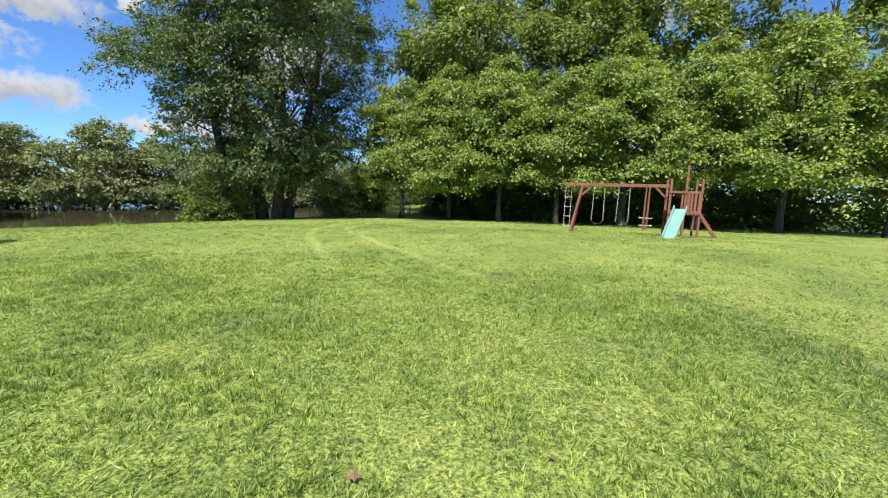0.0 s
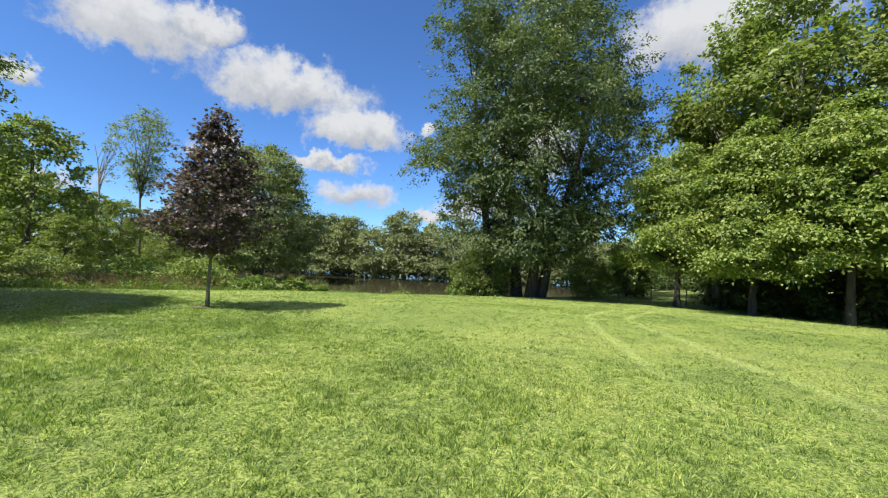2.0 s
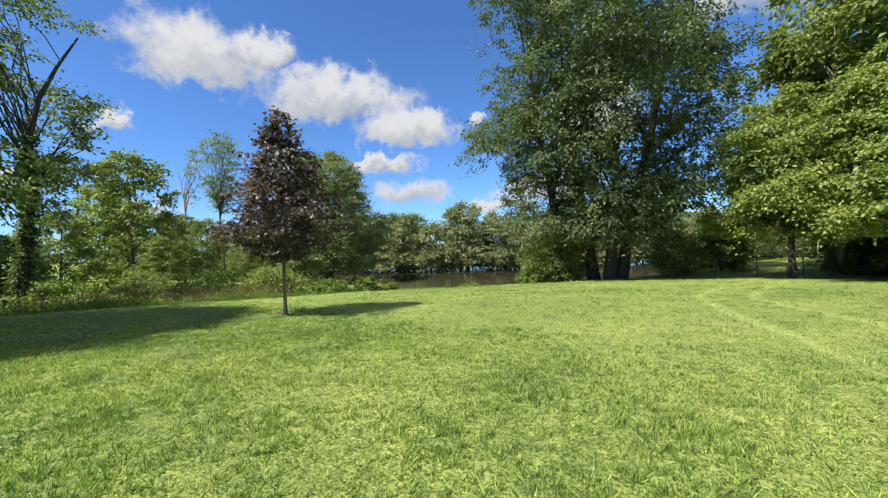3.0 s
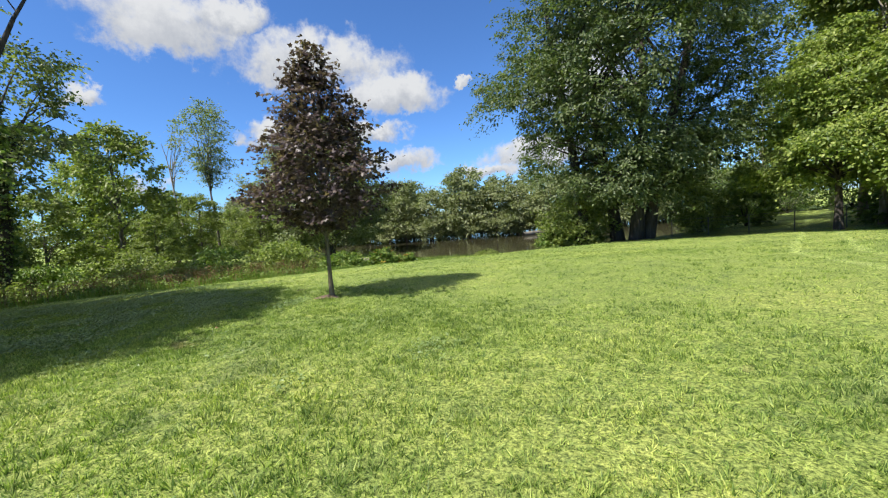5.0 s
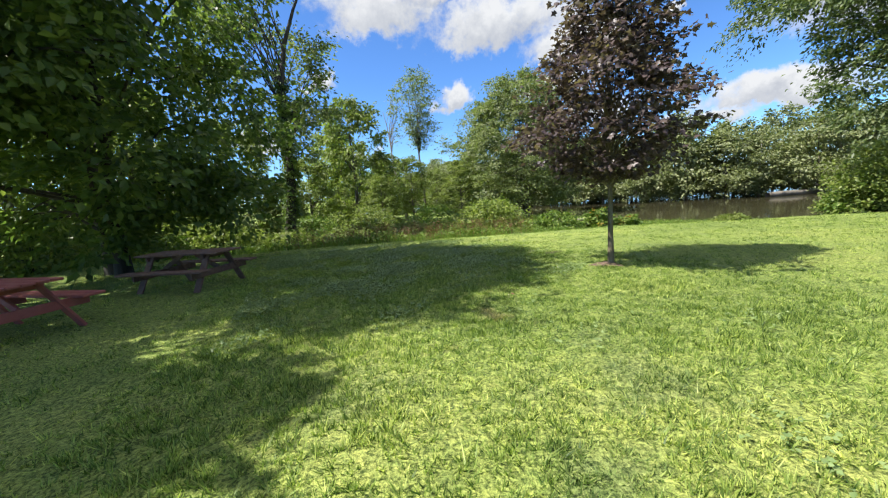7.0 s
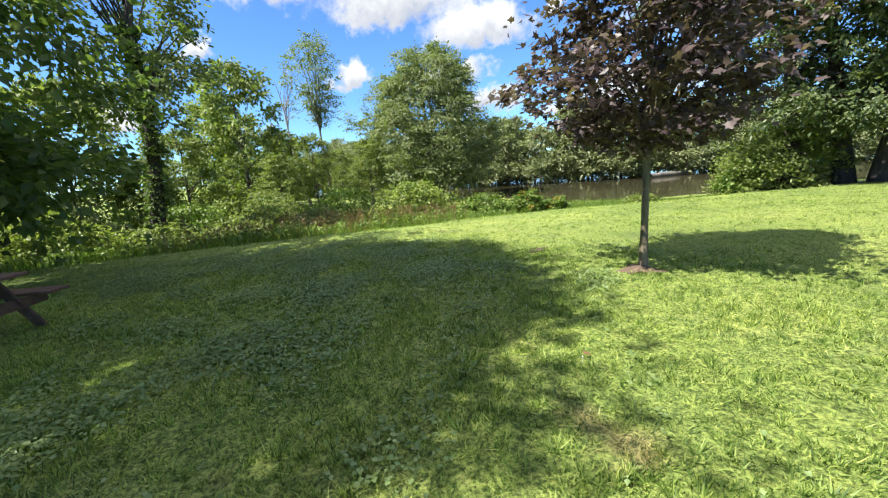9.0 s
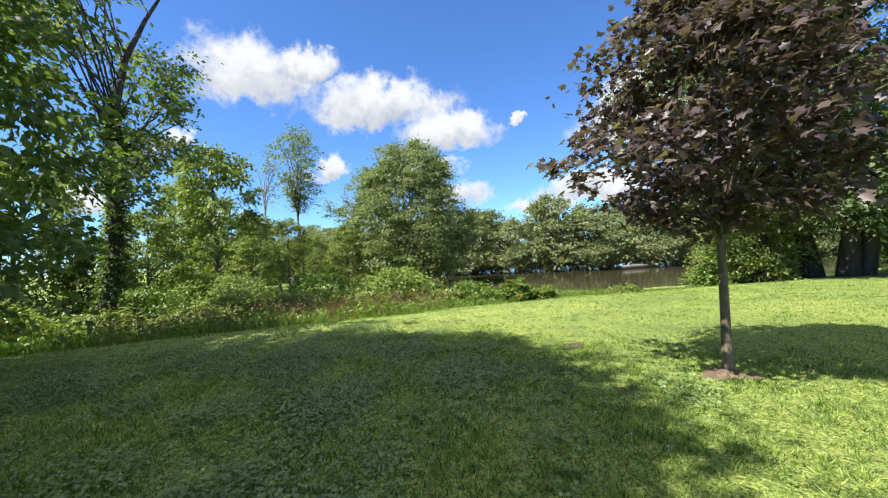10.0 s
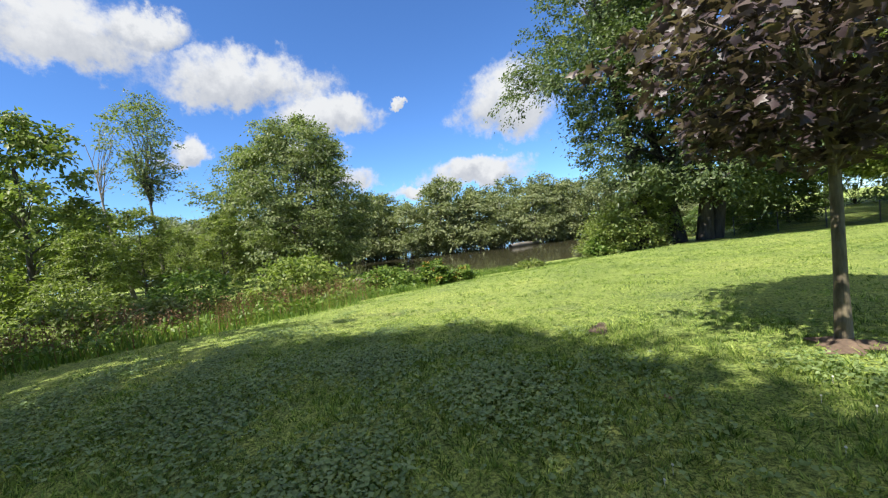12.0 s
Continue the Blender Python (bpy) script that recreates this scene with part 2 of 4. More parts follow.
def blade_material():
    m, nt, b, out = material("grass_blade")
    geo = nt.nodes.new("ShaderNodeNewGeometry")
    col = grass_colour(nt)
    tone = ramp_node(nt, geo.outputs["Random Per Island"], [(0.0, (0.18, 0.32, 0.2)), (0.3, (0.58, 0.74, 0.54)), (0.6, (1.0, 1.12, 0.95)), (0.88, (1.45, 1.48, 1.35)), (1.0, (1.9, 1.75, 1.9))])
    col = mix_rgb(nt, 1.0, col, tone, "MULTIPLY")
    nt.links.new(col, b.inputs["Base Color"])
    b.inputs["Roughness"].default_value, b.inputs["Specular IOR Level"].default_value = 0.5, 0.35
    tr = nt.nodes.new("ShaderNodeBsdfTranslucent")
    nt.links.new(mix_rgb(nt, 1.0, col, (1.0, 1.2, 0.64), "MULTIPLY"), tr.inputs[0])
    mx = nt.nodes.new("ShaderNodeMixShader")
    mx.inputs[0].default_value = 0.4
    nt.links.new(b.outputs[0], mx.inputs[1])
    nt.links.new(tr.outputs[0], mx.inputs[2])
    nt.links.new(mx.outputs[0], out.inputs[0])
    return m


LAWN, BLADE = lawn_material(), blade_material()


def plain_material(name, a, b_, scale, rough, metal=0.0, bump_by=0.3, stretch=None):
    m, nt, b, out = material(name)
    n1, n2 = noise_tex(nt, scale, 5, 0.65, stretch=stretch), noise_tex(nt, scale * 0.15, 3)
    col = mix_rgb(nt, ramp_node(nt, n1, [(0.3, (0, 0, 0)), (0.75, (1, 1, 1))]), a, b_)
    col = mix_rgb(nt, 1.0, col, ramp_node(nt, n2, [(0.3, (0.75, 0.75, 0.75)), (0.7, (1.1, 1.1, 1.1))]), "MULTIPLY")
    nt.links.new(col, b.inputs["Base Color"])
    b.inputs["Roughness"].default_value, b.inputs["Metallic"].default_value = rough, metal
    bump(nt, b, n1, bump_by, 0.004)
    return m


RED_PAINT = plain_material("red_paint", (0.33, 0.085, 0.075), (0.42, 0.13, 0.11), 9, 0.6, stretch=(1, 1, 1))
OLD_WOOD = plain_material("old_red_wood", (0.11, 0.054, 0.038), (0.21, 0.13, 0.095), 12, 0.8)
REDWOOD = plain_material("stained_redwood", (0.15, 0.052, 0.034), (0.25, 0.098, 0.064), 10, 0.7)
SLIDE_PLASTIC = plain_material("green_plastic", (0.13, 0.30, 0.25), (0.20, 0.38, 0.32), 3, 0.35, bump_by=0.05)
ROPE = plain_material("pale_rope", (0.45, 0.42, 0.34), (0.6, 0.57, 0.48), 60, 0.85)
CHAIN = plain_material("coated_chain", (0.4, 0.38, 0.33), (0.52, 0.5, 0.44), 40, 0.5)
FENCE_METAL = plain_material("fence_steel", (0.09, 0.09, 0.085), (0.16, 0.155, 0.14), 20, 0.6, 0.4)
SOIL = plain_material("soil", (0.085, 0.055, 0.036), (0.18, 0.125, 0.082), 25, 0.95, bump_by=1.0)
MULCH = plain_material("wood_chips", (0.16, 0.085, 0.055), (0.28, 0.17, 0.12), 40, 0.95, bump_by=1.0)
BLOSSOM = plain_material("white_blossom", (0.62, 0.6, 0.52), (0.8, 0.78, 0.7), 90, 0.8)
DRY_LEAF = plain_material("dry_leaf", (0.15, 0.075, 0.032), (0.25, 0.14, 0.065), 30, 0.7)
DRIFTWOOD = plain_material("driftwood", (0.15, 0.13, 0.105), (0.27, 0.24, 0.20), 9, 0.85)


def water_material():
    m, nt, b, out = material("river_water")
    nt.links.new(ramp_node(nt, noise_tex(nt, 0.06, 3), [(0.3, (0.035, 0.034, 0.018)), (0.7, (0.06, 0.055, 0.03))]), b.inputs["Base Color"])
    b.inputs["Roughness"].default_value, b.inputs["IOR"].default_value = 0.07, 1.33
    bump(nt, b, noise_tex(nt, 1.6, 3, stretch=(0.5, 1.3, 1)), 0.12, 0.06)
    return m


WATER = water_material()


# ---------------------------------------------------------------- mesh helpers
def mesh_object(name, verts, tris, mat, parent=None, smooth=False):
    """A mesh of triangles (or quads) from arrays, under its thing."""
    k = tris.shape[1]
    me = bpy.data.meshes.new(name)
    me.vertices.add(len(verts))
    me.vertices.foreach_set("co", np.ascontiguousarray(verts, dtype=np.float32).ravel())
    me.loops.add(len(tris) * k)
    me.loops.foreach_set("vertex_index", np.ascontiguousarray(tris, dtype=np.int32).ravel())
    me.polygons.add(len(tris))
    me.polygons.foreach_set("loop_start", np.arange(0, len(tris) * k, k, dtype=np.int32))
    if smooth:
        me.polygons.foreach_set("use_smooth", np.ones(len(tris), dtype=bool))
    me.update(calc_edges=True)
    me.materials.append(mat)
    ob = new(name, me)
    ob.parent = parent
    return ob


def part(name, bm, mat, parent, label=""):
    me = bpy.data.meshes.new(name)
    bm.to_mesh(me)
    bm.free()
    me.materials.append(mat)
    ob = new(name, me)
    ob.parent = parent
    return tagged(ob, label) if label else ob


def thing(name, x, y, label, category, group="", turn=0.0, z=None):
    ob = new(name)
    ob.matrix_basis = pose(x, y, ground_z(x, y) if z is None else z, 0, 0, turn)
    ob.empty_display_size = 0.2
    return tagged(ob, label, category, group)


def bar(p, q, w, h, bevel=0.006, bm=None, up=(0, 0, 1)):
    """A squared timber from p to q, w wide and h deep, its edges eased."""
    bm = bm or bmesh.new()
    p, q = Vector(p), Vector(q)
    d = (q - p).normalized()
    u = Vector(up)
    if abs(d.dot(u)) > 0.99:
        u = Vector((0, 1, 0))
    s = d.cross(u).normalized()
    u = s.cross(d)
    made = bmesh.ops.create_cube(bm, size=1)["verts"]
    bmesh.ops.transform(bm, matrix=Matrix.Translation((p + q) / 2) @ Matrix((s, d, u)).transposed().to_4x4() @ Matrix.Diagonal((w, (q - p).length, h, 1)), verts=made)
    if bevel:
        edges = {e for v in made for e in v.link_edges}
        bmesh.ops.bevel(bm, geom=list(edges), offset=bevel, segments=1, affect="EDGES")
    return bm


def tube(points, radii, sides=8):
    """Vertices and quads of a tapered tube along points."""
    pts = np.array(points, float)
    tang = np.gradient(pts, axis=0)
    tang /= np.linalg.norm(tang, axis=1)[:, None] + 1e-9
    ref = np.where(np.abs(tang[:, 2:3]) > 0.9, [[1.0, 0, 0]], [[0, 0, 1.0]])
    a = np.cross(tang, ref)
    a /= np.linalg.norm(a, axis=1)[:, None] + 1e-9
    b = np.cross(tang, a)
    ang = np.linspace(0, 2 * np.pi, sides, endpoint=False)
    ring = pts[:, None] + np.array(radii)[:, None, None] * (np.cos(ang)[None, :, None] * a[:, None] + np.sin(ang)[None, :, None] * b[:, None])
    i, j = np.meshgrid(np.arange(len(pts) - 1), np.arange(sides), indexing="ij")
    k = (j + 1) % sides
    quads = np.stack([i * sides + j, i * sides + k, (i + 1) * sides + k, (i + 1) * sides + j], -1).reshape(-1, 4)
    return ring.reshape(-1, 3), quads


def joined(pieces):
    verts, faces, n = [], [], 0
    for v, f in pieces:
        verts.append(v)
        faces.append(f + n)
        n += len(v)
    return np.concatenate(verts), np.concatenate(faces)


# ---------------------------------------------------------------- the lie of the land
WATER_Z = -3.2
NEAR_SHORE = [(-140, 14), (-110, 22), (-75, 33), (-57, 40), (-47, 37), (-38, 31), (-30, 37), (-24, 46), (-19, 58), (-8, 85), (30, 150), (80, 230)]
FAR_SHORE = [(60, 250), (10, 165), (-22, 95), (-43, 64), (-62, 49), (-80, 41), (-110, 32), (-140, 26)]
RIVER = np.array(NEAR_SHORE + FAR_SHORE, float)


def shore_distance(x, y):
    """Distance to the river's edge, negative on the water."""
    a, b = RIVER, np.roll(RIVER, -1, axis=0)
    best, inside = np.full(x.shape, 1e9), np.zeros(x.shape, bool)
    for (ax, ay), (bx, by) in zip(a, b):
        dx, dy = bx - ax, by - ay
        t = np.clip(((x - ax) * dx + (y - ay) * dy) / (dx * dx + dy * dy), 0, 1)
        best = np.minimum(best, np.hypot(x - ax - t * dx, y - ay - t * dy))
        crosses = ((ay > y) != (by > y)) & (x < (bx - ax) * (y - ay) / (by - ay + 1e-12) + ax)
        inside ^= crosses
    return np.where(inside, -best, best)


def slope_side(x, y):
    """Metres inland from the line where the lawn begins to fall to the river."""
    return x + 25.5 - 0.26 * np.clip(y, -40, 60)


def lawn_side(x, y):
    """Metres inland from the edge of the mown grass."""
    return x - np.interp(y, (-40, 6, 12, 18.7, 24, 27, 31, 35, 60), (-35.9, -23.95, -24.6, -26.0, -26.9, -26.7, -23.8, -20.5, -17.0))


def heights(x, y):
    x, y = np.asarray(x, float), np.asarray(y, float)
    s = slope_side(x, y)
    steep = 0.55 + 0.2 * np.clip((y - 4) / 12, 0, 1)
    z = -0.3 - 0.005 * np.clip(y, 0, 15) - steep * np.clip((24 - s) / 24, 0, 1.25) ** 1.2 - (0.15 - 0.065 * np.clip((y - 5) / 8, 0, 1)) * np.clip(-s, 0, 14) - 0.034 * np.clip(y - 15, 0, 22) - 0.018 * np.clip(y - 11, 0, 10) * np.clip((x + 4) / 9, 0, 1)
    z = z + 0.035 * np.sin(x * 0.55 + 1) * np.sin(y * 0.48) + 0.012 * np.sin(x * 1.9 + y * 0.7) * np.sin(y * 1.7 - x * 0.4)
    z = z + 0.03 * np.clip(y - 41, 0, 30) * np.clip((x + 16) / 6, 0, 1)
    d = shore_distance(x, y)
    t = np.clip(d / 10, 0, 1)
    t = t * t * (3 - 2 * t)
    return np.where(d < 0, WATER_Z - np.clip(-d, 0, 4) * 0.4, WATER_Z + (z - WATER_Z) * t)


def ground_z(x, y):
    return float(heights(np.array([x]), np.array([y]))[0])


def grid_lines(lo, hi, step, mid, mid_step, far):
    fine = np.arange(lo, hi + 1e-6, step)
    left, right = np.arange(lo - mid, lo, mid_step), np.arange(hi + mid_step, hi + mid, mid_step)
    return np.concatenate([[-far, -far / 3, -far / 8], left, fine, right, [far / 8, far / 3, far]])


def build_ground():
    xs, ys = grid_lines(-36, 20, 0.5, 130, 3, 2600), grid_lines(-10, 42, 0.5, 150, 3, 2600)
    gx, gy = np.meshgrid(xs, ys, indexing="ij")
    z = heights(gx.ravel(), gy.ravel())
    n, m = len(xs), len(ys)
    i, j = np.meshgrid(np.arange(n - 1), np.arange(m - 1), indexing="ij")
    q = np.stack([i * m + j, (i + 1) * m + j, (i + 1) * m + j + 1, i * m + j + 1], -1).reshape(-1, 4)
    ob = mesh_object("ground", np.stack([gx.ravel(), gy.ravel(), z], 1), q, LAWN, smooth=True)
    tagged(ob, "mown green lawn sloping gently down to the river bank", "lawn", kind="structure")


def build_water():
    bm = bmesh.new()
    bm.faces.new([bm.verts.new((x, y, WATER_Z)) for x, y in ((-160, 5), (-30, 20), (-10, 50), (90, 225), (60, 260), (-160, 60))])
    ob = part("water", bm, WATER, None)
    tagged(ob, "calm brown-green river reflecting the wooded far bank", "river", kind="structure")


build_ground()
build_water()


# ---------------------------------------------------------------- trees
MAPLE_LEAF = [(0, 0), (0.02, 0.32), (0.28, 0.24), (0.42, 0.52), (0.60, 0.20), (1.0, 0), (0.60, -0.20), (0.42, -0.52), (0.28, -0.24), (0.02, -0.32)]


def unit(v):
    return v / (np.linalg.norm(v, axis=-1, keepdims=True) + 1e-9)


def leaf_arrays(rng, at, way, normal, length, width, lobed=False):
    """Leaves from their stalk, way and facing: folded lozenges, or five-lobed maple leaves."""
    n = len(at)
    side = unit(np.cross(way, normal))
    normal = np.cross(side, way)
    L = length * rng.uniform(0.7, 1.2, (n, 1))
    W = L * width
    if lobed:
        rim = [at + way * L * a + side * L * b - normal * L * 0.25 * abs(b) for a, b in MAPLE_LEAF]
        verts = np.stack([at + way * L * 0.35] + rim, 1)
        k = len(MAPLE_LEAF)
        face = np.array([[0, 1 + i, 1 + (i + 1) % k] for i in range(k)])
    else:
        verts = np.stack([at, at + way * L * 0.45 + side * W * 0.5 + normal * W * 0.15, at + way * L - normal * L * 0.12, at + way * L * 0.45 - side * W * 0.5 + normal * W * 0.15], 1)
        face = np.array([[0, 1, 2], [0, 2, 3]])
    tris = (face[None] + (np.arange(n) * verts.shape[1])[:, None, None]).reshape(-1, 3)
    return verts.reshape(-1, 3), tris


def sprays_to_leaves(rng, centre, out, size, count, leaf, width=0.6, lobed=False, droop=0.25):
    """Flat drooping sprays of leaves round each centre."""
    n = len(centre)
    c = np.repeat(centre, count, 0)
    o = np.repeat(unit(out), count, 0)
    s = np.repeat(np.broadcast_to(np.asarray(size, float).reshape(-1, 1), (n, 1)), count, 0)
    side = unit(np.cross(o, [[0, 0, 1.0]]))
    up = np.cross(side, o)
    m = len(c)
    a, b, h = rng.normal(0, 0.42, (m, 1)), rng.normal(0, 0.38, (m, 1)), rng.normal(0, 0.15, (m, 1))
    at = c + s * (o * a + side * b + up * h) - s * droop * np.array([[0, 0, 1.0]]) * (a ** 2 + b ** 2)
    way = unit(o * 0.7 + side * b * 1.6 + rng.normal(0, 0.45, (m, 3)) - [[0, 0, droop]])
    normal = unit(up * 0.75 + o * 0.5 + rng.normal(0, 0.5, (m, 3)))
    return leaf_arrays(rng, at, way, normal, leaf, width, lobed)


def crown_sprays(rng, height, profile, n, inner=0.5, lumps=0.3, phase=0.0, bough=0, tier=0.0):
    """Places of sprays in a crown: profile is radius by relative height; bough gathers them in that many to a bough."""
    hs, rs = np.array(profile).T
    many = n if bough < 2 else max(12, n // bough)
    h = rng.uniform(hs[0], hs[-1], many * 4)
    r = np.interp(h, hs, rs)
    keep = rng.uniform(0, rs.max(), many * 4) < r + 0.15 * rs.max()
    h, r = h[keep][:many], r[keep][:many]
    ang = rng.uniform(0, 2 * np.pi, len(h))
    lump = 1 + lumps * (np.sin(ang * 3 + h * 9 + phase) * 0.5 + np.sin(ang * 5 - h * 17 + phase * 2) * 0.35 + np.sin(ang * 2 + h * 31 + phase) * 0.35)
    rad = r * lump * (inner + (1 - inner) * rng.uniform(0, 1, len(h)) ** 0.6)
    p = np.stack([rad * np.cos(ang), rad * np.sin(ang), h * height], 1)
    out = np.stack([np.cos(ang), np.sin(ang), rng.uniform(-0.15, 0.5, len(h))], 1)
    if bough >= 2:
        # each bough a rounded clump of sprays, or where tier is 1 a drooping, domed layer tilted a little outwards
        many = len(h)
        size = ((0.13 * rs.max() + 0.17 * r) * rng.uniform(0.6, 1.35, many))[:, None]
        tilt = unit(np.stack([np.cos(ang), np.sin(ang), np.zeros(many)], 1) * rng.uniform(0.1, 0.7, (many, 1)) + [[0, 0, 1.0]] + rng.normal(0, 0.18, (many, 3)))
        e1 = unit(np.cross(tilt, [[0.31, 0.95, 0.05]]))
        e2 = np.cross(tilt, e1)
        k = np.repeat(np.arange(many), bough)
        b, q = rng.uniform(0, 2 * np.pi, (len(k), 1)), np.sqrt(rng.uniform(0.02, 1, (len(k), 1)))
        flat = e1[k] * np.cos(b) + e2[k] * np.sin(b)
        layer = flat * q - tilt[k] * 0.42 * q * q + rng.normal(0, 0.1, (len(k), 3))
        ball = unit(rng.normal(0, 1, (len(k), 3)) + [[0, 0, 0.4]]) * rng.uniform(0.45, 1.0, (len(k), 1)) * [[1, 1, 0.8]]
        p = p[k] + size[k] * (layer * tier + ball * (1 - tier))
        out = unit(flat * (0.35 + q) * tier + ball * (1 - tier) + out[k] * 0.5 - [[0, 0, 0.25]])
        low = p[:, 2] > hs[0] * height * 0.92
        p, out = p[low], out[low]
    return p, out


def trunk_line(rng, height, lean, wave, n=9, start=(0, 0)):
    t = np.linspace(0, 1, n)
    ph = rng.uniform(0, 6, 2)
    return np.stack([start[0] + lean[0] * t + wave * np.sin(t * 5 + ph[0]) * t, start[1] + lean[1] * t + wave * np.sin(t * 6 + ph[1]) * t, height * t - 0.15], 1)


def tree(name, label, category, x, y, height, profile, n_spray, per, leaf, mats, trunk_r, seed, spray=0.9, stems=((0, 0, 0, 0),), limbs=26, width=0.6, lobed=False, droop=0.25, inner=0.5, lumps=0.3, wave=0.15, group="", limb_r=0.35, reach=0.85, bough=12, tier=0.0, ivy=0):
    """A tree: tapered stems, limbs out to its boughs, and a crown of single leaves."""
    rng = np.random.default_rng(seed)
    ob = thing(name, x, y, label, category, group)
    leaf_mat, bark = mats
    clear = profile[0][0] * height
    p, out = crown_sprays(rng, height, profile, n_spray, inner, lumps, seed * 1.7, bough, tier)
    lines = []
    for sx, sy, lx, ly in stems:
        line = trunk_line(rng, height * reach, (lx, ly), wave, start=(sx, sy))
        t = np.linspace(0, 1, len(line))
        rad = trunk_r * (1 - 0.9 * t) + 0.012
        rad[0] *= 1.35
        lines.append(line)
        v, q = tube(line, rad, 10)
        mesh_object("trunk", v, q, bark, ob, True)
    for i in rng.choice(len(p), min(limbs, len(p)), replace=False):
        tip = p[i]
        line = lines[int(rng.integers(len(lines)))]
        k = np.interp(max(tip[2] * rng.uniform(0.45, 0.8), min(clear * rng.uniform(0.85, 1.1), tip[2] * 0.95)), line[:, 2], np.arange(len(line)))
        lo = int(k)
        a = line[lo] + (line[min(lo + 1, len(line) - 1)] - line[lo]) * (k - lo)
        t = np.linspace(0, 1, 6)[:, None]
        bow = np.array([0, 0, 0.12 * np.linalg.norm(tip - a)])
        path = a + (tip - a) * t + bow * np.sin(t * np.pi) + rng.normal(0, 0.02 * np.linalg.norm(tip - a), (6, 3)) * np.sin(t * np.pi)
        r0 = trunk_r * limb_r * (1 - 0.75 * k / len(line))
        v, q = tube(path, r0 * (1 - 0.85 * t[:, 0]) + 0.006, 5)
        mesh_object("limb", v, q, bark, ob, True)
    if ivy:
        line = lines[0]
        t = rng.uniform(0.03, 0.62, ivy) * (len(line) - 1)
        lo = t.astype(int)
        at = line[lo] + (line[lo + 1] - line[lo]) * (t - lo)[:, None]
        turn = rng.uniform(0, 2 * np.pi, ivy)
        round_it = np.stack([np.cos(turn), np.sin(turn), rng.normal(-0.1, 0.3, ivy)], 1)
        v, f = sprays_to_leaves(rng, at + round_it * (trunk_r * 0.95 * (1 - 0.9 * t / (len(line) - 1)) + 0.05)[:, None], round_it, 0.35, 16, 0.15, 0.8)
        tagged(mesh_object("ivy", v, f, LEAF_DARK, ob), "dark ivy clothing the trunk", kind="stuff")
    v, f = sprays_to_leaves(rng, p, out, spray * rng.uniform(0.6, 1.25, len(p)), per, leaf, width, lobed, droop)
    tagged(mesh_object("crown", v, f, leaf_mat, ob), kind="stuff")
    return ob


def again(ob, x, y, turn, size=1.0, tall=1.0):
    return copy_thing(ob, Matrix.LocRotScale((x, y, ground_z(x, y)), Euler((0, 0, radians(turn))), (size, size, size * tall)))


# the young purple maple on the lawn
tree("purple_maple", "young maple with dark purple leaves on the lawn", "tree", -14.2, 7.7, 5.9,
     [(0.28, 0.45), (0.34, 1.15), (0.43, 1.58), (0.55, 1.38), (0.68, 1.02), (0.8, 0.66), (0.9, 0.34), (1.0, 0.04)], 460, 26, 0.105, (LEAF_PURPLE, BARK_YOUNG), 0.041, 3,
     spray=0.36, bough=0, limbs=70, lobed=True, droop=0.3, inner=0.2, lumps=0.42, wave=0.03, reach=0.97)

# the tall many-stemmed tree by the river
tree("silver_maple", "tall dark many-stemmed tree at the river bank", "tree", -16.0, 34.5, 28,
     [(0.10, 3.5), (0.2, 6.0), (0.35, 7.6), (0.5, 8.4), (0.7, 8.2), (0.88, 6.0), (1.0, 2.0)], 3600, 44, 0.27, (LEAF_SILVER, BARK_DARK), 0.42, 11,
     width=0.5, spray=1.0, stems=((0.3, 0, 1.5, 0), (-1.2, 0.4, -3.5, 1.5), (-3.1, -1.4, -2.0, -1.0), (0.8, 0.8, 4.5, 1.5)), limbs=70, droop=0.3, inner=0.35, lumps=0.42, wave=0.5)

# bright broad-leaved trees along the wood's edge
front = [(-4.8, 35.5, 1.05), (-0.6, 33.5, 1.0), (3.4, 31.8, 1.0), (7.6, 30.6, 0.95), (12.0, 29.4, 1.05), (16.5, 28.2, 1.0), (21.2, 27.0, 1.1), (26.5, 25.4, 1.05)]
profiles = [
    [(0.24, 3.2), (0.31, 3.9), (0.42, 4.0), (0.6, 3.4), (0.8, 2.3), (1.0, 0.4)],
    [(0.22, 3.0), (0.29, 4.0), (0.42, 3.7), (0.6, 3.6), (0.85, 2.0), (1.0, 0.3)],
    [(0.25, 3.3), (0.33, 3.8), (0.45, 4.2), (0.62, 3.0), (0.82, 2.4), (1.0, 0.5)],
]
kinds = []
for i, (x, y, s) in enumerate(front):
    if i < 3:
        kinds.append(tree("broadleaf_tree", "bright green broad-leaved tree at the wood's edge", "tree", x, y, 12.2, profiles[i], 1250, 31, 0.215, (LEAF_BRIGHT, BARK_DARK), 0.2, 20 + i,
                          spray=0.8, limbs=30, width=0.62, droop=0.3, inner=0.55, lumps=0.4, tier=0.6, group="trees along the wood's edge"))
    else:
        again(kinds[i % 3], x, y, 70 * i, s)

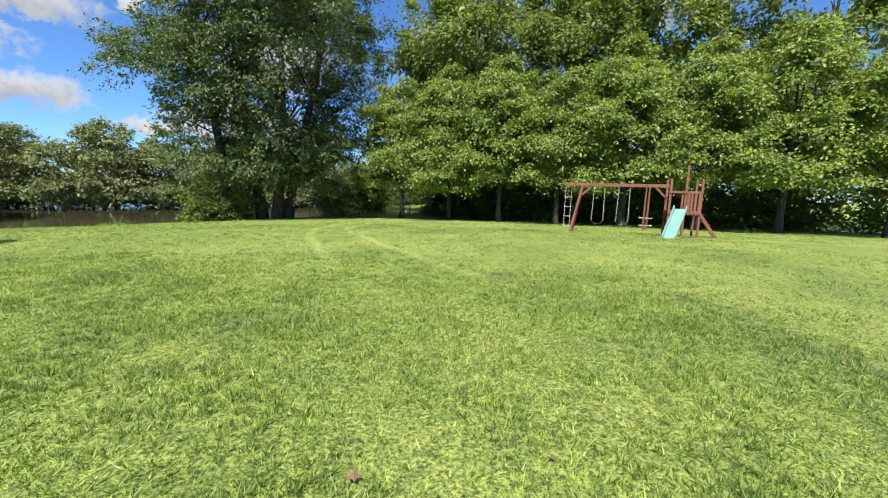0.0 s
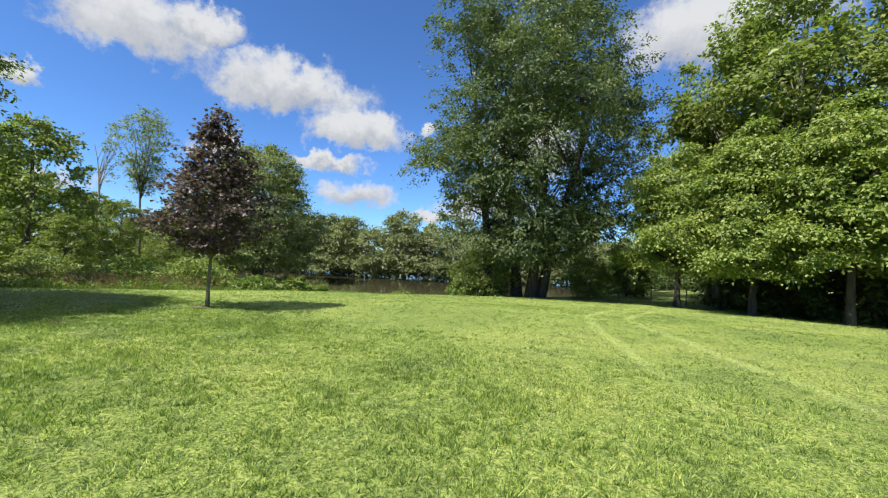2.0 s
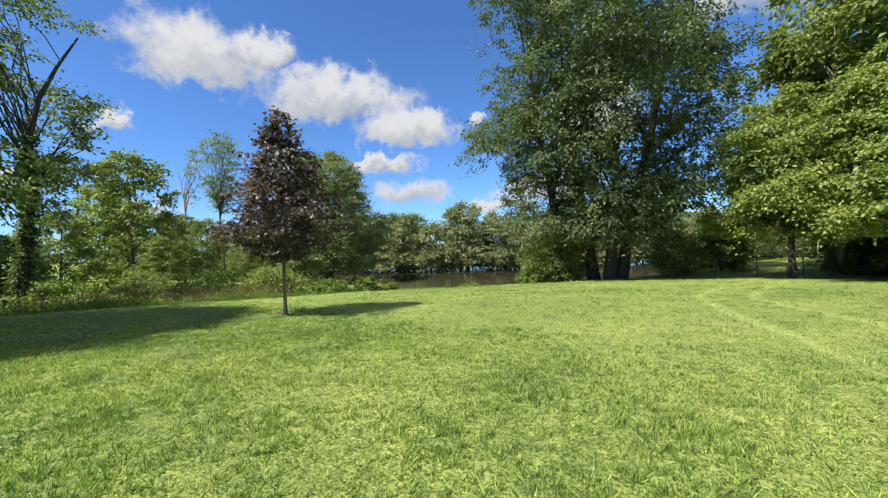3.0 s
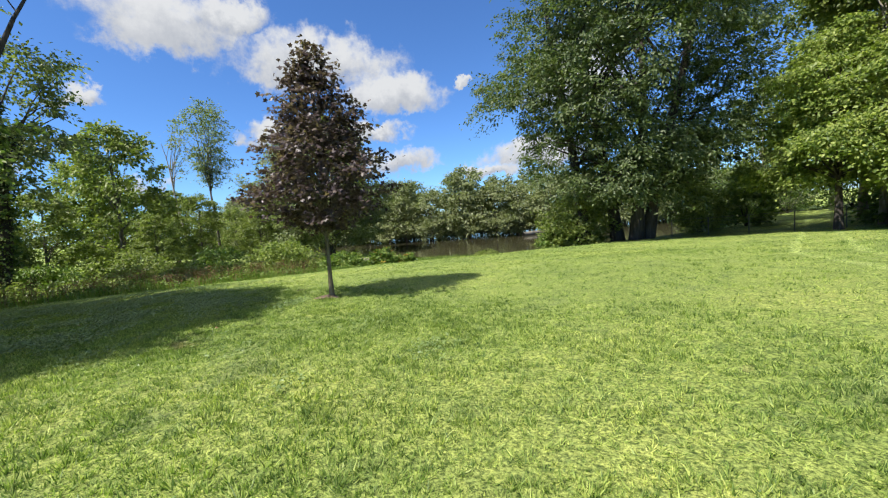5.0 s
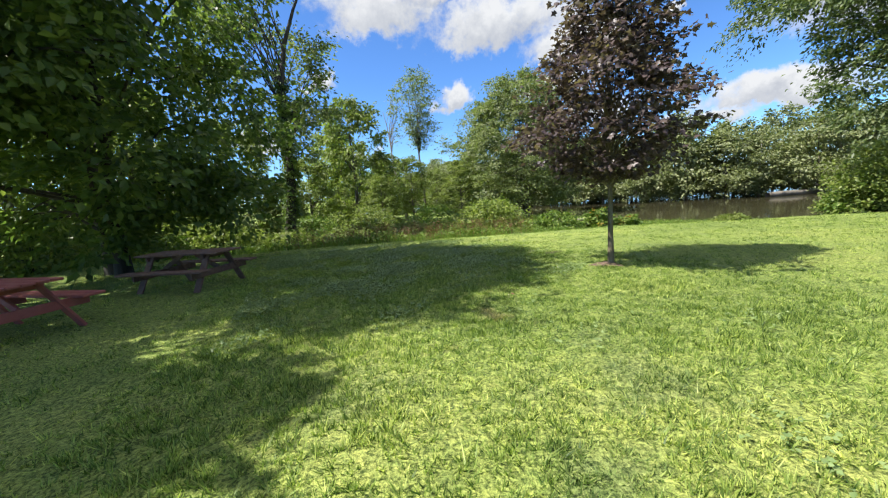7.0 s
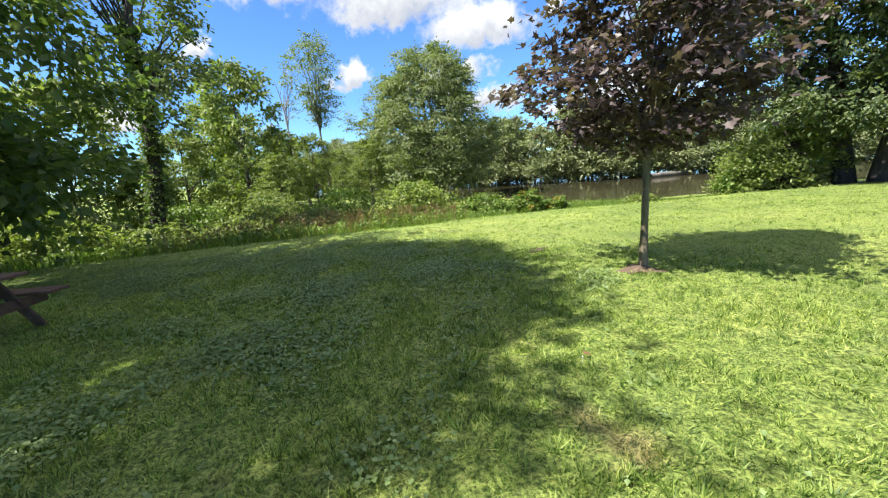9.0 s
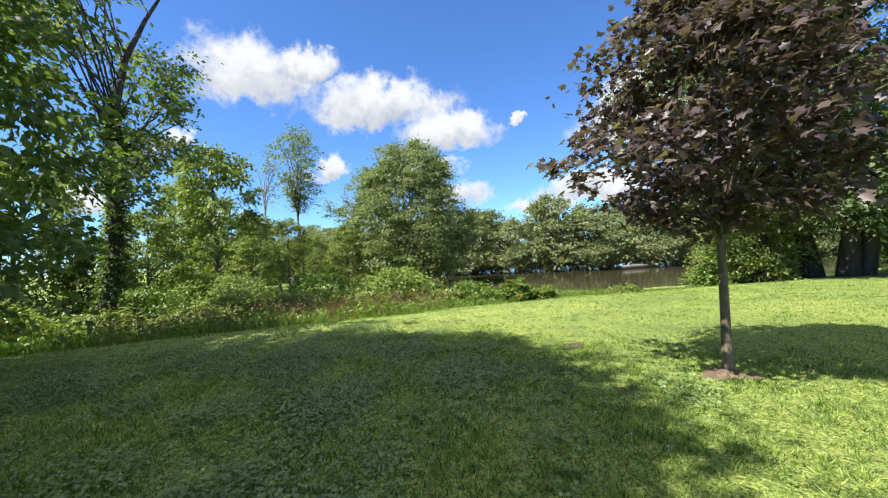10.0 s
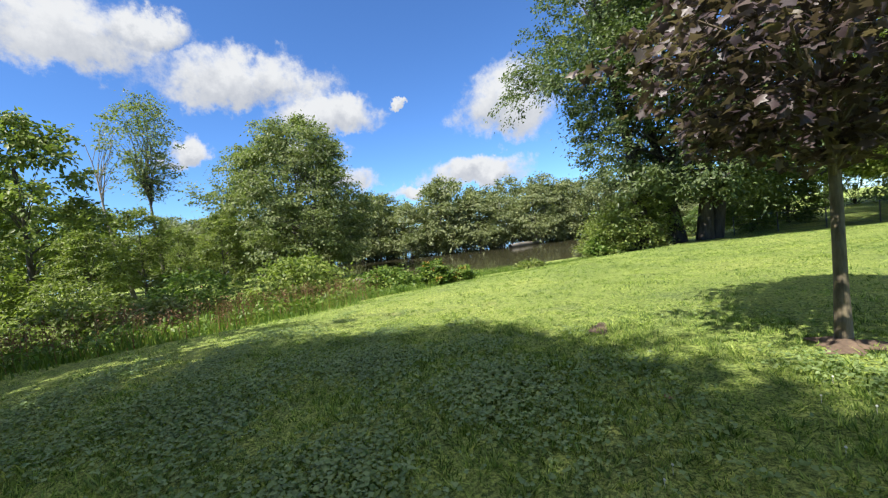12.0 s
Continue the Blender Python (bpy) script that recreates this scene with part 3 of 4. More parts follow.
# taller, darker trees behind them
back = [(-3.2, 46, 0.95), (1.8, 38.6, 0.85), (7.2, 36.6, 0.85), (13.2, 34.6, 0.9), (-2.6, 40.5, 0.8), (-1, 43, 1.0), (4.5, 41, 0.9), (10, 38.5, 1.0), (16, 37, 1.05), (22, 35.5, 0.95), (28.5, 34, 1.05), (36, 32, 1.0), (2, 52, 1.1), (14, 48, 1.1), (-10.5, 67, 0.8), (-4.5, 65, 0.85), (2, 66, 0.85), (9, 62, 0.85)]
tall_kinds = []
for i, (x, y, s) in enumerate(back):
    if i < 2:
        tall_kinds.append(tree("forest_tree", "tall green forest tree with a grey trunk", "tree", x, y, 25.0,
                               [(0.12, 2.5), (0.3, 4.0), (0.55, 4.6), (0.8, 3.6), (1.0, 0.8)], 800, 17, 0.40, (LEAF_MID, BARK_PALE), 0.26, 40 + i,
                               spray=1.2, limbs=24, droop=0.3, inner=0.4, lumps=0.45, group="trees of the wood", wave=0.4))
    else:
        again(tall_kinds[i % 2], x, y, 55 * i, s)

# the dark shade trees beside the picnic tables; the third is unseen, set for its shadow
for x, y, height, spread, n, seed, low, top, stems in (
        (-18.9, -5.1, 14.9, 4.5, 880, 61, 0.22, 0.73, ((0, 0, 0.3, 0.5),)),
        (-23.3, -3.4, 11.8, 5.2, 880, 62, 0.07, 0.6, ((0, 0, 0.4, 0), (0.7, 0.5, 1.2, 0.6))),
        (-12.1, -5.5, 9.6, 2.4, 420, 63, 0.22, 0.6, ((0, 0, 0, 0),))):
    tree("shade_tree", "large dark green shade tree over the picnic tables", "tree", x, y, height,
         [(low, spread * 0.5), (low + 0.09, spread * 0.85), (0.45, spread), (0.7, spread * 0.95), (0.9, spread * top), (1.0, spread * (top - 0.35))], n, 46, 0.24, (LEAF_DARK, BARK_DARK), 0.19, seed,
         spray=0.95, limbs=50, droop=0.4, inner=0.3, lumps=0.2, group="shade trees", stems=stems)

# trees of the near bank, west of the lawn
ivy = tree("leaning_tree", "leaning ivy-clad tree with a dark crooked trunk", "tree", -36.0, 1.2, 21.0,
           [(0.30, 1.6), (0.42, 3.6), (0.6, 4.6), (0.8, 4.4), (0.92, 3.0), (1.0, 0.8)], 560, 30, 0.25, (LEAF_GREY, BARK_DARK), 0.36, 71, spray=0.9, limbs=34, stems=((0, 0, 0.8, 2.6),), wave=0.95, ivy=420, limb_r=0.2, inner=0.3, lumps=0.5)
bank = tree("bank_tree", "rounded green tree on the river bank", "tree", -56.3, 9.0, 15.4,
            [(0.05, 3.0), (0.2, 4.4), (0.45, 4.6), (0.7, 3.6), (0.9, 2.0), (1.0, 0.5)], 700, 18, 0.39, (LEAF_MID, BARK_GREY), 0.25, 72, spray=0.9, limbs=16, lumps=0.35, bough=9, group="bank trees")
for x, y, turn, s, tall in [(-47, -3, 40, 0.75, 1.0), (-50, 3.5, 95, 0.62, 0.9), (-60, 17, 140, 0.62, 0.9), (-66, 8, 200, 0.85, 1.1), (-55, 22, 30, 0.55, 0.9), (-63, 27, 250, 0.55, 0.9),
                            (-72, 17, 80, 0.7, 0.95), (-44, -9, 10, 0.9, 1.0), (-36, -12, 160, 0.95, 1.0), (-29, -14, 200, 0.95, 1.0), (-78, 27, 120, 0.6, 0.9), (-56, -12, 300, 1.0, 1.1), (-84, 12, 30, 0.8, 1), (-96, 20, 75, 0.8, 1), (-40, -5.5, 60, 0.5, 0.9), (-45, 1, 20, 0.45, 0.9), (-43, -14, 10, 0.8, 1), (-49, 10.5, 10, 0.45, 0.85)]:
    again(bank, x, y, turn, s, tall)
tree("thin_tree", "slender tree with a thin airy crown", "tree", -66.0, 20.6, 21.8,
     [(0.48, 0.8), (0.6, 1.9), (0.75, 3.1), (0.9, 3.0), (1.0, 0.9)], 190, 34, 0.28, (LEAF_GREY, BARK_GREY), 0.2, 73, spray=1.2, bough=0, limbs=40, inner=0.2, lumps=0.5, wave=0.5)
tree("dead_tree", "half-dead slender tree with bare pale limbs", "tree", -62.0, 16.6, 18.0,
     [(0.6, 0.6), (0.8, 1.5), (0.95, 1.1), (1.0, 0.3)], 26, 16, 0.3, (LEAF_GREY, BARK_PALE), 0.17, 74, spray=0.8, bough=0, limbs=16, inner=0.2, stems=((0, 0, -1.5, -2.0),), wave=0.3)
tree("river_maple", "broad full-leaved tree at the water's edge", "tree", -54.6, 30.9, 17.8,
     [(0.10, 5.6), (0.25, 7.6), (0.45, 7.8), (0.65, 7.0), (0.82, 5.6), (0.95, 3.0), (1.0, 1.0)], 1900, 44, 0.29, (LEAF_GREY, BARK_GREY), 0.32, 75, spray=1.1, limbs=50, inner=0.45, lumps=0.28, stems=((0, 0, 0.5, 0), (0.8, 0, 2.5, 1), (-0.8, 0.3, -2.5, 0.5)))

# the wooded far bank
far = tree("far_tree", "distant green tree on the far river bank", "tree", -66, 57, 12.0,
           [(0.02, 4.0), (0.25, 5.0), (0.55, 4.8), (0.8, 3.6), (1.0, 1.0)], 400, 18, 0.48, (LEAF_FAR_HAZY, BARK_GREY), 0.2, 81, spray=1.3, limbs=4, bough=6, inner=0.4, lumps=0.25, group="far bank trees")
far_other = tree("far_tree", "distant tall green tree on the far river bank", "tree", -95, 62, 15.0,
                 [(0.03, 3.4), (0.3, 4.4), (0.6, 4.2), (0.85, 2.8), (1.0, 0.8)], 400, 18, 0.48, (LEAF_FAR_HAZY, BARK_PALE), 0.2, 82, spray=1.3, limbs=4, bough=6, inner=0.4, lumps=0.3, group="far bank trees")
far_line = np.array([(-118, 32.5), (-111, 34), (-81, 43.5), (-63, 51.5), (-44.5, 66.5), (-23.5, 97.5), (-6, 134)], float)
rng = np.random.default_rng(5)
seg = np.hypot(*np.diff(far_line, axis=0).T)
run = np.concatenate([[0], np.cumsum(seg)])
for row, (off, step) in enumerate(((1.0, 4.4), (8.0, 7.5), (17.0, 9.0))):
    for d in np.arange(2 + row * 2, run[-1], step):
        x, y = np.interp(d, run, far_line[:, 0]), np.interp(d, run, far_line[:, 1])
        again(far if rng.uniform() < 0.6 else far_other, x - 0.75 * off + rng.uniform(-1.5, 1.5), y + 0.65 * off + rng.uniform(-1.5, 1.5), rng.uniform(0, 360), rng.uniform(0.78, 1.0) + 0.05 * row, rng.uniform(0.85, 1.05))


# ---------------------------------------------------------------- shrubs and the rough growth of the bank
def shrub(name, label, x, y, radius, height, n, per, leaf, mat, seed, flowers=0):
    rng = np.random.default_rng(seed)
    ob = thing(name, x, y, label, "bush")
    p, out = crown_sprays(rng, height, [(0.05, radius * 0.8), (0.35, radius), (0.7, radius * 0.8), (1.0, radius * 0.25)], n, 0.35, 0.35, seed)
    stems = [tube(np.array([[0, 0, -0.1], q * [0.4, 0.4, 0.5], q]), [0.03, 0.02, 0.008], 5) for q in p[:14]]
    v, q = joined(stems)
    tagged(mesh_object("stems", v, q, BARK_DARK, ob), kind="stuff")
    v, f = sprays_to_leaves(rng, p, out, radius * 0.32 * rng.uniform(0.6, 1.3, len(p)), per, leaf, 0.6)
    tagged(mesh_object("foliage", v, f, mat, ob), kind="stuff")
    if flowers:
        at = p[:flowers] * [1.05, 1.05, 1.08]
        v, f = sprays_to_leaves(rng, at, out[:flowers], 0.16, 14, 0.09, 0.8)
        tagged(mesh_object("blossom", v, f, FLOWER, ob, ), "rusty orange seed heads", kind="stuff")
    return ob


shrub("round_bush", "round leafy green bush on the river bank", -31.5, 14.2, 2.3, 2.3, 260, 24, 0.2, LEAF_BRIGHT, 101)
shrub("round_bush", "low leafy green bush on the river bank", -28.5, 17.0, 1.5, 1.3, 150, 22, 0.18, WEED, 102)
shrub("flowering_bush", "tall weedy bush with rusty orange seed heads", -27.2, 19.2, 0.85, 1.35, 150, 20, 0.16, WEED, 103, 26)
shrub("flowering_bush", "weedy bush with rusty orange seed heads", -26.5, 20.6, 0.8, 0.8, 110, 18, 0.15, WEED, 104, 18)
shrub("pale_bush", "sunlit pale green bush at the lawn's edge", -30.5, -1.6, 1.7, 2.1, 220, 24, 0.17, LEAF_BRIGHT, 105)
shrub("pale_bush", "sunlit pale green bush at the lawn's edge", -33.0, -3.6, 2.0, 3.2, 240, 24, 0.18, LEAF_BRIGHT, 106)
shrub("pale_bush", "sunlit low green bush at the lawn's edge", -28.8, -3.6, 1.3, 1.2, 150, 22, 0.15, WEED, 107)
shrub("dark_bush", "dark low bush at the foot of a tree", -30.5, 1.6, 1.6, 1.3, 180, 24, 0.17, LEAF_MID, 108)
shrub("dark_bush", "dark low bush on the bank", -29.6, 4.2, 1.5, 1.2, 170, 24, 0.17, LEAF_MID, 109)
shrub("dark_bush", "dense bush at the foot of the tall tree", -19.8, 33.0, 2.6, 4.2, 320, 26, 0.22, LEAF_MID, 110)
shrub("dark_bush", "dense bush at the foot of the tall tree", -22.2, 36.0, 2.4, 3.2, 260, 26, 0.22, LEAF_MID, 111)
shrub("dark_bush", "spreading undergrowth beside the tall tree", -12.8, 41.5, 2.2, 4.2, 260, 24, 0.22, LEAF_MID, 112)
for k, (x, y, r, h) in enumerate([(-26.2, 29.5, 0.9, 0.6), (-21.5, 33.0, 1.5, 1.7), (-34, 9, 1.6, 1.6), (-33, 6, 1.7, 1.8), (-37.5, 12, 2.2, 2.6), (-38, 18, 1.8, 1.7), (-42, 8, 2.4, 3.2), (-41, 3, 2.4, 3.0), (-40, -3, 2.6, 3.6), (-27.5, -7.5, 1.8, 2.2), (-33, -8, 2.4, 3.4), (-37.5, -6.5, 2.2, 3.0), (-45, -5, 2.6, 3.6), (-44, -10, 2.8, 4.0), (-50, -4, 2.8, 4.0)]):
    shrub("bank_bush", "mixed green bush among the bank's weeds", x, y, r, h, 140, 22, 0.22, (LEAF_MID, WEED, LEAF_GREY)[k % 3], 120 + k)
# dark undergrowth inside the wood, behind the swing set
for k, (x, y, r, h) in enumerate([(4, 37, 3, 3.4), (9.5, 36, 3, 3.2), (15, 34.6, 3, 3.4), (20.5, 33.4, 3, 3.2), (26, 32, 3.2, 3.4), (32, 30.5, 3.2, 3.6), (-1, 42, 2.8, 2.6), (12.5, 39.5, 3, 3.6), (6.5, 40.5, 3, 3.6), (19, 38, 3, 3.6), (26, 36.5, 3, 3.6), (-13, 60, 4.0, 7.5), (-8, 62, 4.2, 8.0), (-3, 61, 4.2, 8.0), (2, 59, 4.0, 7.5), (-10.2, 45.5, 2.0, 4.6), (1, 53, 3.4, 4.4), (3, 47, 3.2, 4.6), (9, 45, 3.2, 4.8), (15, 43.5, 3.2, 4.8), (22, 42, 3.2, 4.8), (-16, 66, 3.2, 3.6), (29, 38, 3.2, 4.6), (1, 38.5, 2.6, 3.2)]):
    shrub("undergrowth", "dark undergrowth inside the wood's edge", x, y, r, h, 130, 22, 0.34, LEAF_DARK, 150 + k)


def blades(rng, x, y, height, width, lean=0.45):
    """Single grass blades standing on the ground at x, y."""
    n = len(x)
    z = heights(x, y)
    a, b = rng.uniform(0, 2 * np.pi, n), rng.uniform(0, 2 * np.pi, n)
    h = height * rng.uniform(0.55, 1.25, n)
    w = width * rng.uniform(0.7, 1.3, n) * 0.5
    lx, ly = lean * h * np.cos(b) * rng.uniform(0.3, 1.6, n), lean * h * np.sin(b) * rng.uniform(0.3, 1.6, n)
    base = np.stack([x, y, z - 0.004], 1)
    s = np.stack([np.cos(a) * w, np.sin(a) * w, np.zeros(n)], 1)
    v = np.stack([base - s, base + s, base + np.stack([lx, ly, h], 1)], 1).reshape(-1, 3)
    return v, np.arange(3 * n).reshape(-1, 3)


def rough_growth():
    """Tall grass and weeds between the mown edge and the water."""
    rng = np.random.default_rng(9)
    x, y = rng.uniform(-48, -8, 110000), rng.uniform(-8, 44, 110000)
    s = lawn_side(x, y) + 0.6 * np.sin(y * 1.1) + 0.35 * np.sin(y * 2.7 + 1)
    keep = (s < 0) & (s > -16) & (shore_distance(x, y) > 0.3) & (y < 36)
    x, y, s = x[keep], y[keep], s[keep]
    tall = 0.2 + (0.75 - 0.62 * np.clip((y - 11) / 6, 0, 1)) * np.clip(-s / 2.5, 0, 1) * (0.55 + 0.45 * np.sin(x * 0.9 + 2) * np.sin(y * 0.8))
    v, f = blades(rng, x, y, tall, 0.035, 0.35)
    tagged(mesh_object("tall_grass", v, f, WEED), "tall rough grass along the river bank", "grass", kind="stuff")
    n = 3000
    x, y = rng.uniform(-44, -8, n * 7), rng.uniform(-8, 40, n * 7)
    s = lawn_side(x, y) + 0.6 * np.sin(y * 1.1)
    keep = (s < -0.6) & (s > -14) & (shore_distance(x, y) > 0.6) & (y < 36)
    x, y = x[keep][:n], y[keep][:n]
    p = np.stack([x, y, heights(x, y) + rng.uniform(0.08, 0.55, len(x)) * (1 - 0.7 * np.clip((y - 11) / 6, 0, 1))], 1)
    out = np.stack([rng.normal(0, 1, len(x)), rng.normal(0, 1, len(x)), rng.uniform(0, 0.6, len(x))], 1)
    v, f = sprays_to_leaves(rng, p, out, 0.4, 18, 0.14, 0.55)
    tagged(mesh_object("bank_weeds", v, f, WEED), "leafy green weeds along the river bank", "weeds", kind="stuff")


rough_growth()


def tufts(rng, x, y, per, spread, height, width):
    """Mown grass in tufts: each a handful of blades that lean out from its middle and a little one way together."""
    n = len(x)
    size = rng.lognormal(0, 0.28, n)
    comb = rng.uniform(0, 2 * np.pi, n)
    k = np.repeat(np.arange(n), per)
    m = len(k)
    a, r = rng.uniform(0, 2 * np.pi, m), np.abs(rng.normal(0, 1, m))
    bx, by = x[k] + spread * r * np.cos(a), y[k] + spread * r * np.sin(a)
    h = height * size[k] * rng.uniform(0.5, 1.25, m)
    over = h * rng.uniform(0.2, 0.9, m)
    lx = over * (0.75 * np.cos(a) + 0.6 * np.cos(comb[k])) + rng.normal(0, 0.25, m) * h
    ly = over * (0.75 * np.sin(a) + 0.6 * np.sin(comb[k])) + rng.normal(0, 0.25, m) * h
    w = width * rng.uniform(0.65, 1.35, m) * 0.5
    turn = rng.uniform(0, 2 * np.pi, m)
    base = np.stack([bx, by, heights(bx, by) - 0.004], 1)
    side = np.stack([np.cos(turn) * w, np.sin(turn) * w, np.zeros(m)], 1)
    v = np.stack([base - side, base + side, base + np.stack([lx, ly, h], 1)], 1).reshape(-1, 3)
    return v, np.arange(3 * m).reshape(-1, 3)


def lawn_grass():
    """Dense short tufts on the stretch walked over, coarser further off."""
    rng = np.random.default_rng(12)
    pieces = []
    for x0, x1, y0, y1, n, per, spread, h, w in ((-21, 5, 0.3, 9.6, 60000, 12, 0.03, 0.05, 0.0105), (-27, 12, -4, 22, 33000, 9, 0.055, 0.046, 0.014), (-27, 24, 18, 37, 11000, 6, 0.12, 0.045, 0.03)):
        x, y = rng.uniform(x0, x1, n), rng.uniform(y0, y1, n)
        keep = (lawn_side(x, y) > -0.4) & (np.hypot(x + 14.2, y - 7.6) > 0.19 + 0.08 * np.sin(np.arctan2(y - 7.6, x + 14.2) * 3))
        near = np.clip((9.6 - y) / 3, 0, 1) * np.clip((x + 21) / 2, 0, 1) * np.clip((5 - x) / 2, 0, 1) * np.clip((y - 0.3) / 0.8, 0, 1)
        keep &= (rng.uniform(0, 1, n) < near) == (w < 0.012)
        x, y = x[keep], y[keep]
        clump = 0.8 + 0.35 * np.sin(x * 2.3 + np.sin(y * 1.7) * 2) * np.sin(y * 2.9 + np.sin(x * 1.3) * 2)
        v, f = tufts(rng, x, y, per, spread, h, w)
        v[2::3, 2] = v[1::3, 2] + (v[2::3, 2] - v[1::3, 2]) * np.repeat(clump, per)
        pieces.append((v, f))
    v, f = joined(pieces)
    tagged(mesh_object("lawn_grass", v, f, BLADE), "short mown green lawn grass", "grass", kind="stuff")


lawn_grass()


def clover_patches():
    """Low clover in loose patches on the shaded lawn, with a few white heads."""
    rng = np.random.default_rng(31)
    n = 180000
    x, y = rng.uniform(-22, -6, n), rng.uniform(1.2, 9.0, n)
    patch = np.sin(x * 1.7 + np.sin(y * 1.3) * 1.6) * np.sin(y * 2.1 + np.sin(x * 0.9) * 1.8) + 0.4 * np.sin(x * 4.1 + y * 3.3)
    keep = (patch + rng.normal(0, 0.55, n) > 0.3 + 1.6 * np.clip((x + 15.2) / 2.5, 0, 1) + 1.2 * np.clip((y - 6.2) / 1.5, 0, 1)) & (lawn_side(x, y) > 0.5)
    x, y = x[keep], y[keep]
    at = np.stack([x, y, heights(x, y) + rng.uniform(0.035, 0.08, len(x))], 1)
    turn = rng.uniform(0, 6.28, len(x))
    pieces = []
    for k in range(2):
        a = turn + k * 2.3
        way = unit(np.stack([np.cos(a), np.sin(a), rng.normal(0, 0.25, len(a))], 1))
        normal = unit(np.array([[0, 0, 1.0]]) + rng.normal(0, 0.35, (len(a), 3)))
        pieces.append(leaf_arrays(rng, at, way, normal, 0.034, 0.9))
    v, f = joined(pieces)
    tagged(mesh_object("clover", v, f, CLOVER), "low grey-green clover growing in the lawn", "clover", kind="stuff")


clover_patches()


# ---------------------------------------------------------------- the swing set
def swing_set():
    """Redwood play set: beam on an A-frame, ladder, two swings, glider, tower with slide and ramp."""
    X0, Y0 = 5.86, 21.58
    s = thing("swing_set", X0, Y0, "stained redwood swing set with a tower and green slide", "swing set", turn=-20)
    s.matrix_basis = s.matrix_basis @ Matrix.Diagonal((1.035, 1.035, 1.1, 1))
    part("beam", bar((-0.1, 0, 2.2), (4.55, 0, 2.2), 0.09, 0.14), REDWOOD, s)
    for y in (-0.85, 0.85):
        part("frame_leg", bar((0.36, y, -0.02), (0.78, y * 0.06, 2.18), 0.09, 0.09), REDWOOD, s)
    part("cross_brace", bar((0.46, -0.7, 0.45), (0.46, 0.7, 0.45), 0.04, 0.09), REDWOOD, s)
    part("angle_brace", bar((0.66, 0, 1.62), (1.2, 0, 2.14), 0.06, 0.08), REDWOOD, s)
    part("angle_brace", bar((4.52, 0, 1.62), (4.0, 0, 2.14), 0.06, 0.08), REDWOOD, s)

    def rod(p, q, r=0.009):
        bm = bmesh.new()
        p, q = Vector(p), Vector(q)
        bmesh.ops.create_cone(bm, cap_ends=True, segments=8, radius1=r, radius2=r, depth=(q - p).length,
                              matrix=Matrix.Translation((p + q) / 2) @ (q - p).to_track_quat("Z", "Y").to_matrix().to_4x4())
        return bm
    ladder = part("rope_ladder", rod((-0.02, 0, 2.12), (-0.02, 0, 0.15)), ROPE, s, "white rope ladder")
    part("rope", rod((0.26, 0, 2.12), (0.26, 0, 0.15)), ROPE, ladder)
    for z in (0.25, 0.7, 1.15, 1.6):
        part("rung", rod((-0.06, 0, z), (0.30, 0, z), 0.012), ROPE, ladder)
    for x in (1.56, 2.68):
        seat = bmesh.new()
        n = 9
        rows = []
        for i in range(n):
            u = i / (n - 1) * 2 - 1
            rows.append([seat.verts.new((x + u * 0.27, w, 0.40 + 0.16 * u * u)) for w in (-0.075, 0.075)])
        for a, b in zip(rows, rows[1:]):
            seat.faces.new((a[0], b[0], b[1], a[1]))
        bmesh.ops.solidify(seat, geom=seat.faces[:], thickness=0.02)
        swing = part("swing", seat, CHAIN, s, "pale sling swing seat on chains")
        for u in (-1, 1):
            part("chain", rod((x + u * 0.27, 0, 0.56), (x + u * 0.24, 0, 2.14), 0.012), CHAIN, swing)
    glider = part("glider", bar((3.68, -0.45, 0.28), (3.68, 0.45, 0.28), 0.2, 0.03), REDWOOD, s, "two-seat hanging glider")
    for x in (3.62, 3.76):
        for y in (-0.3, 0.3):
            part("hanger", bar((x, y, 0.25), (x, y * 0.4, 2.14), 0.04, 0.03), REDWOOD, glider)
    for z in (0.45, 0.78):
        part("crossbar", rod((3.4, -0.2, z), (3.98, -0.2, z), 0.02), ROPE, glider)
    # tower
    for x, y, h in ((4.55, -0.6, 2.5), (4.55, 0.6, 2.5), (5.15, -0.6, 3.05), (5.75, -0.6, 2.5), (5.75, 0.6, 2.5)):
        part("post", bar((x, y, 0), (x, y, h), 0.09, 0.09), REDWOOD, s)
    for x in np.linspace(4.6, 5.72, 8):
        part("deck_board", bar((x, -0.66, 1.15), (x, 0.66, 1.15), 0.15, 0.03), REDWOOD, s)
    part("rim_joist", bar((4.5, -0.66, 1.08), (5.8, -0.66, 1.08), 0.04, 0.14), REDWOOD, s)
    part("top_rail", bar((4.5, -0.66, 1.95), (5.8, -0.66, 1.95), 0.04, 0.09), REDWOOD, s)
    part("top_rail", bar((4.5, 0.66, 1.95), (5.8, 0.66, 1.95), 0.04, 0.09), REDWOOD, s)
    for x in np.linspace(5.24, 5.68, 4):
        part("slat", bar((x, -0.69, 1.05), (x, -0.69, 1.92), 0.09, 0.025), REDWOOD, s)
    for x in np.linspace(5.24, 5.66, 4):
        part("slat", bar((x, 0.69, 1.05), (x, 0.69, 1.92), 0.09, 0.025), REDWOOD, s)
    part("ramp", bar((5.78, -0.3, 1.1), (6.55, -0.4, 0.02), 0.42, 0.13), REDWOOD, s, "sloping climbing ramp")
    # slide: a trough with raised sides
    bm = bmesh.new()
    prof = [(-0.27, 0.16), (-0.23, 0.17), (-0.20, 0.02), (0.20, 0.02), (0.23, 0.17), (0.27, 0.16), (0.25, -0.04), (-0.25, -0.04)]
    rings = []
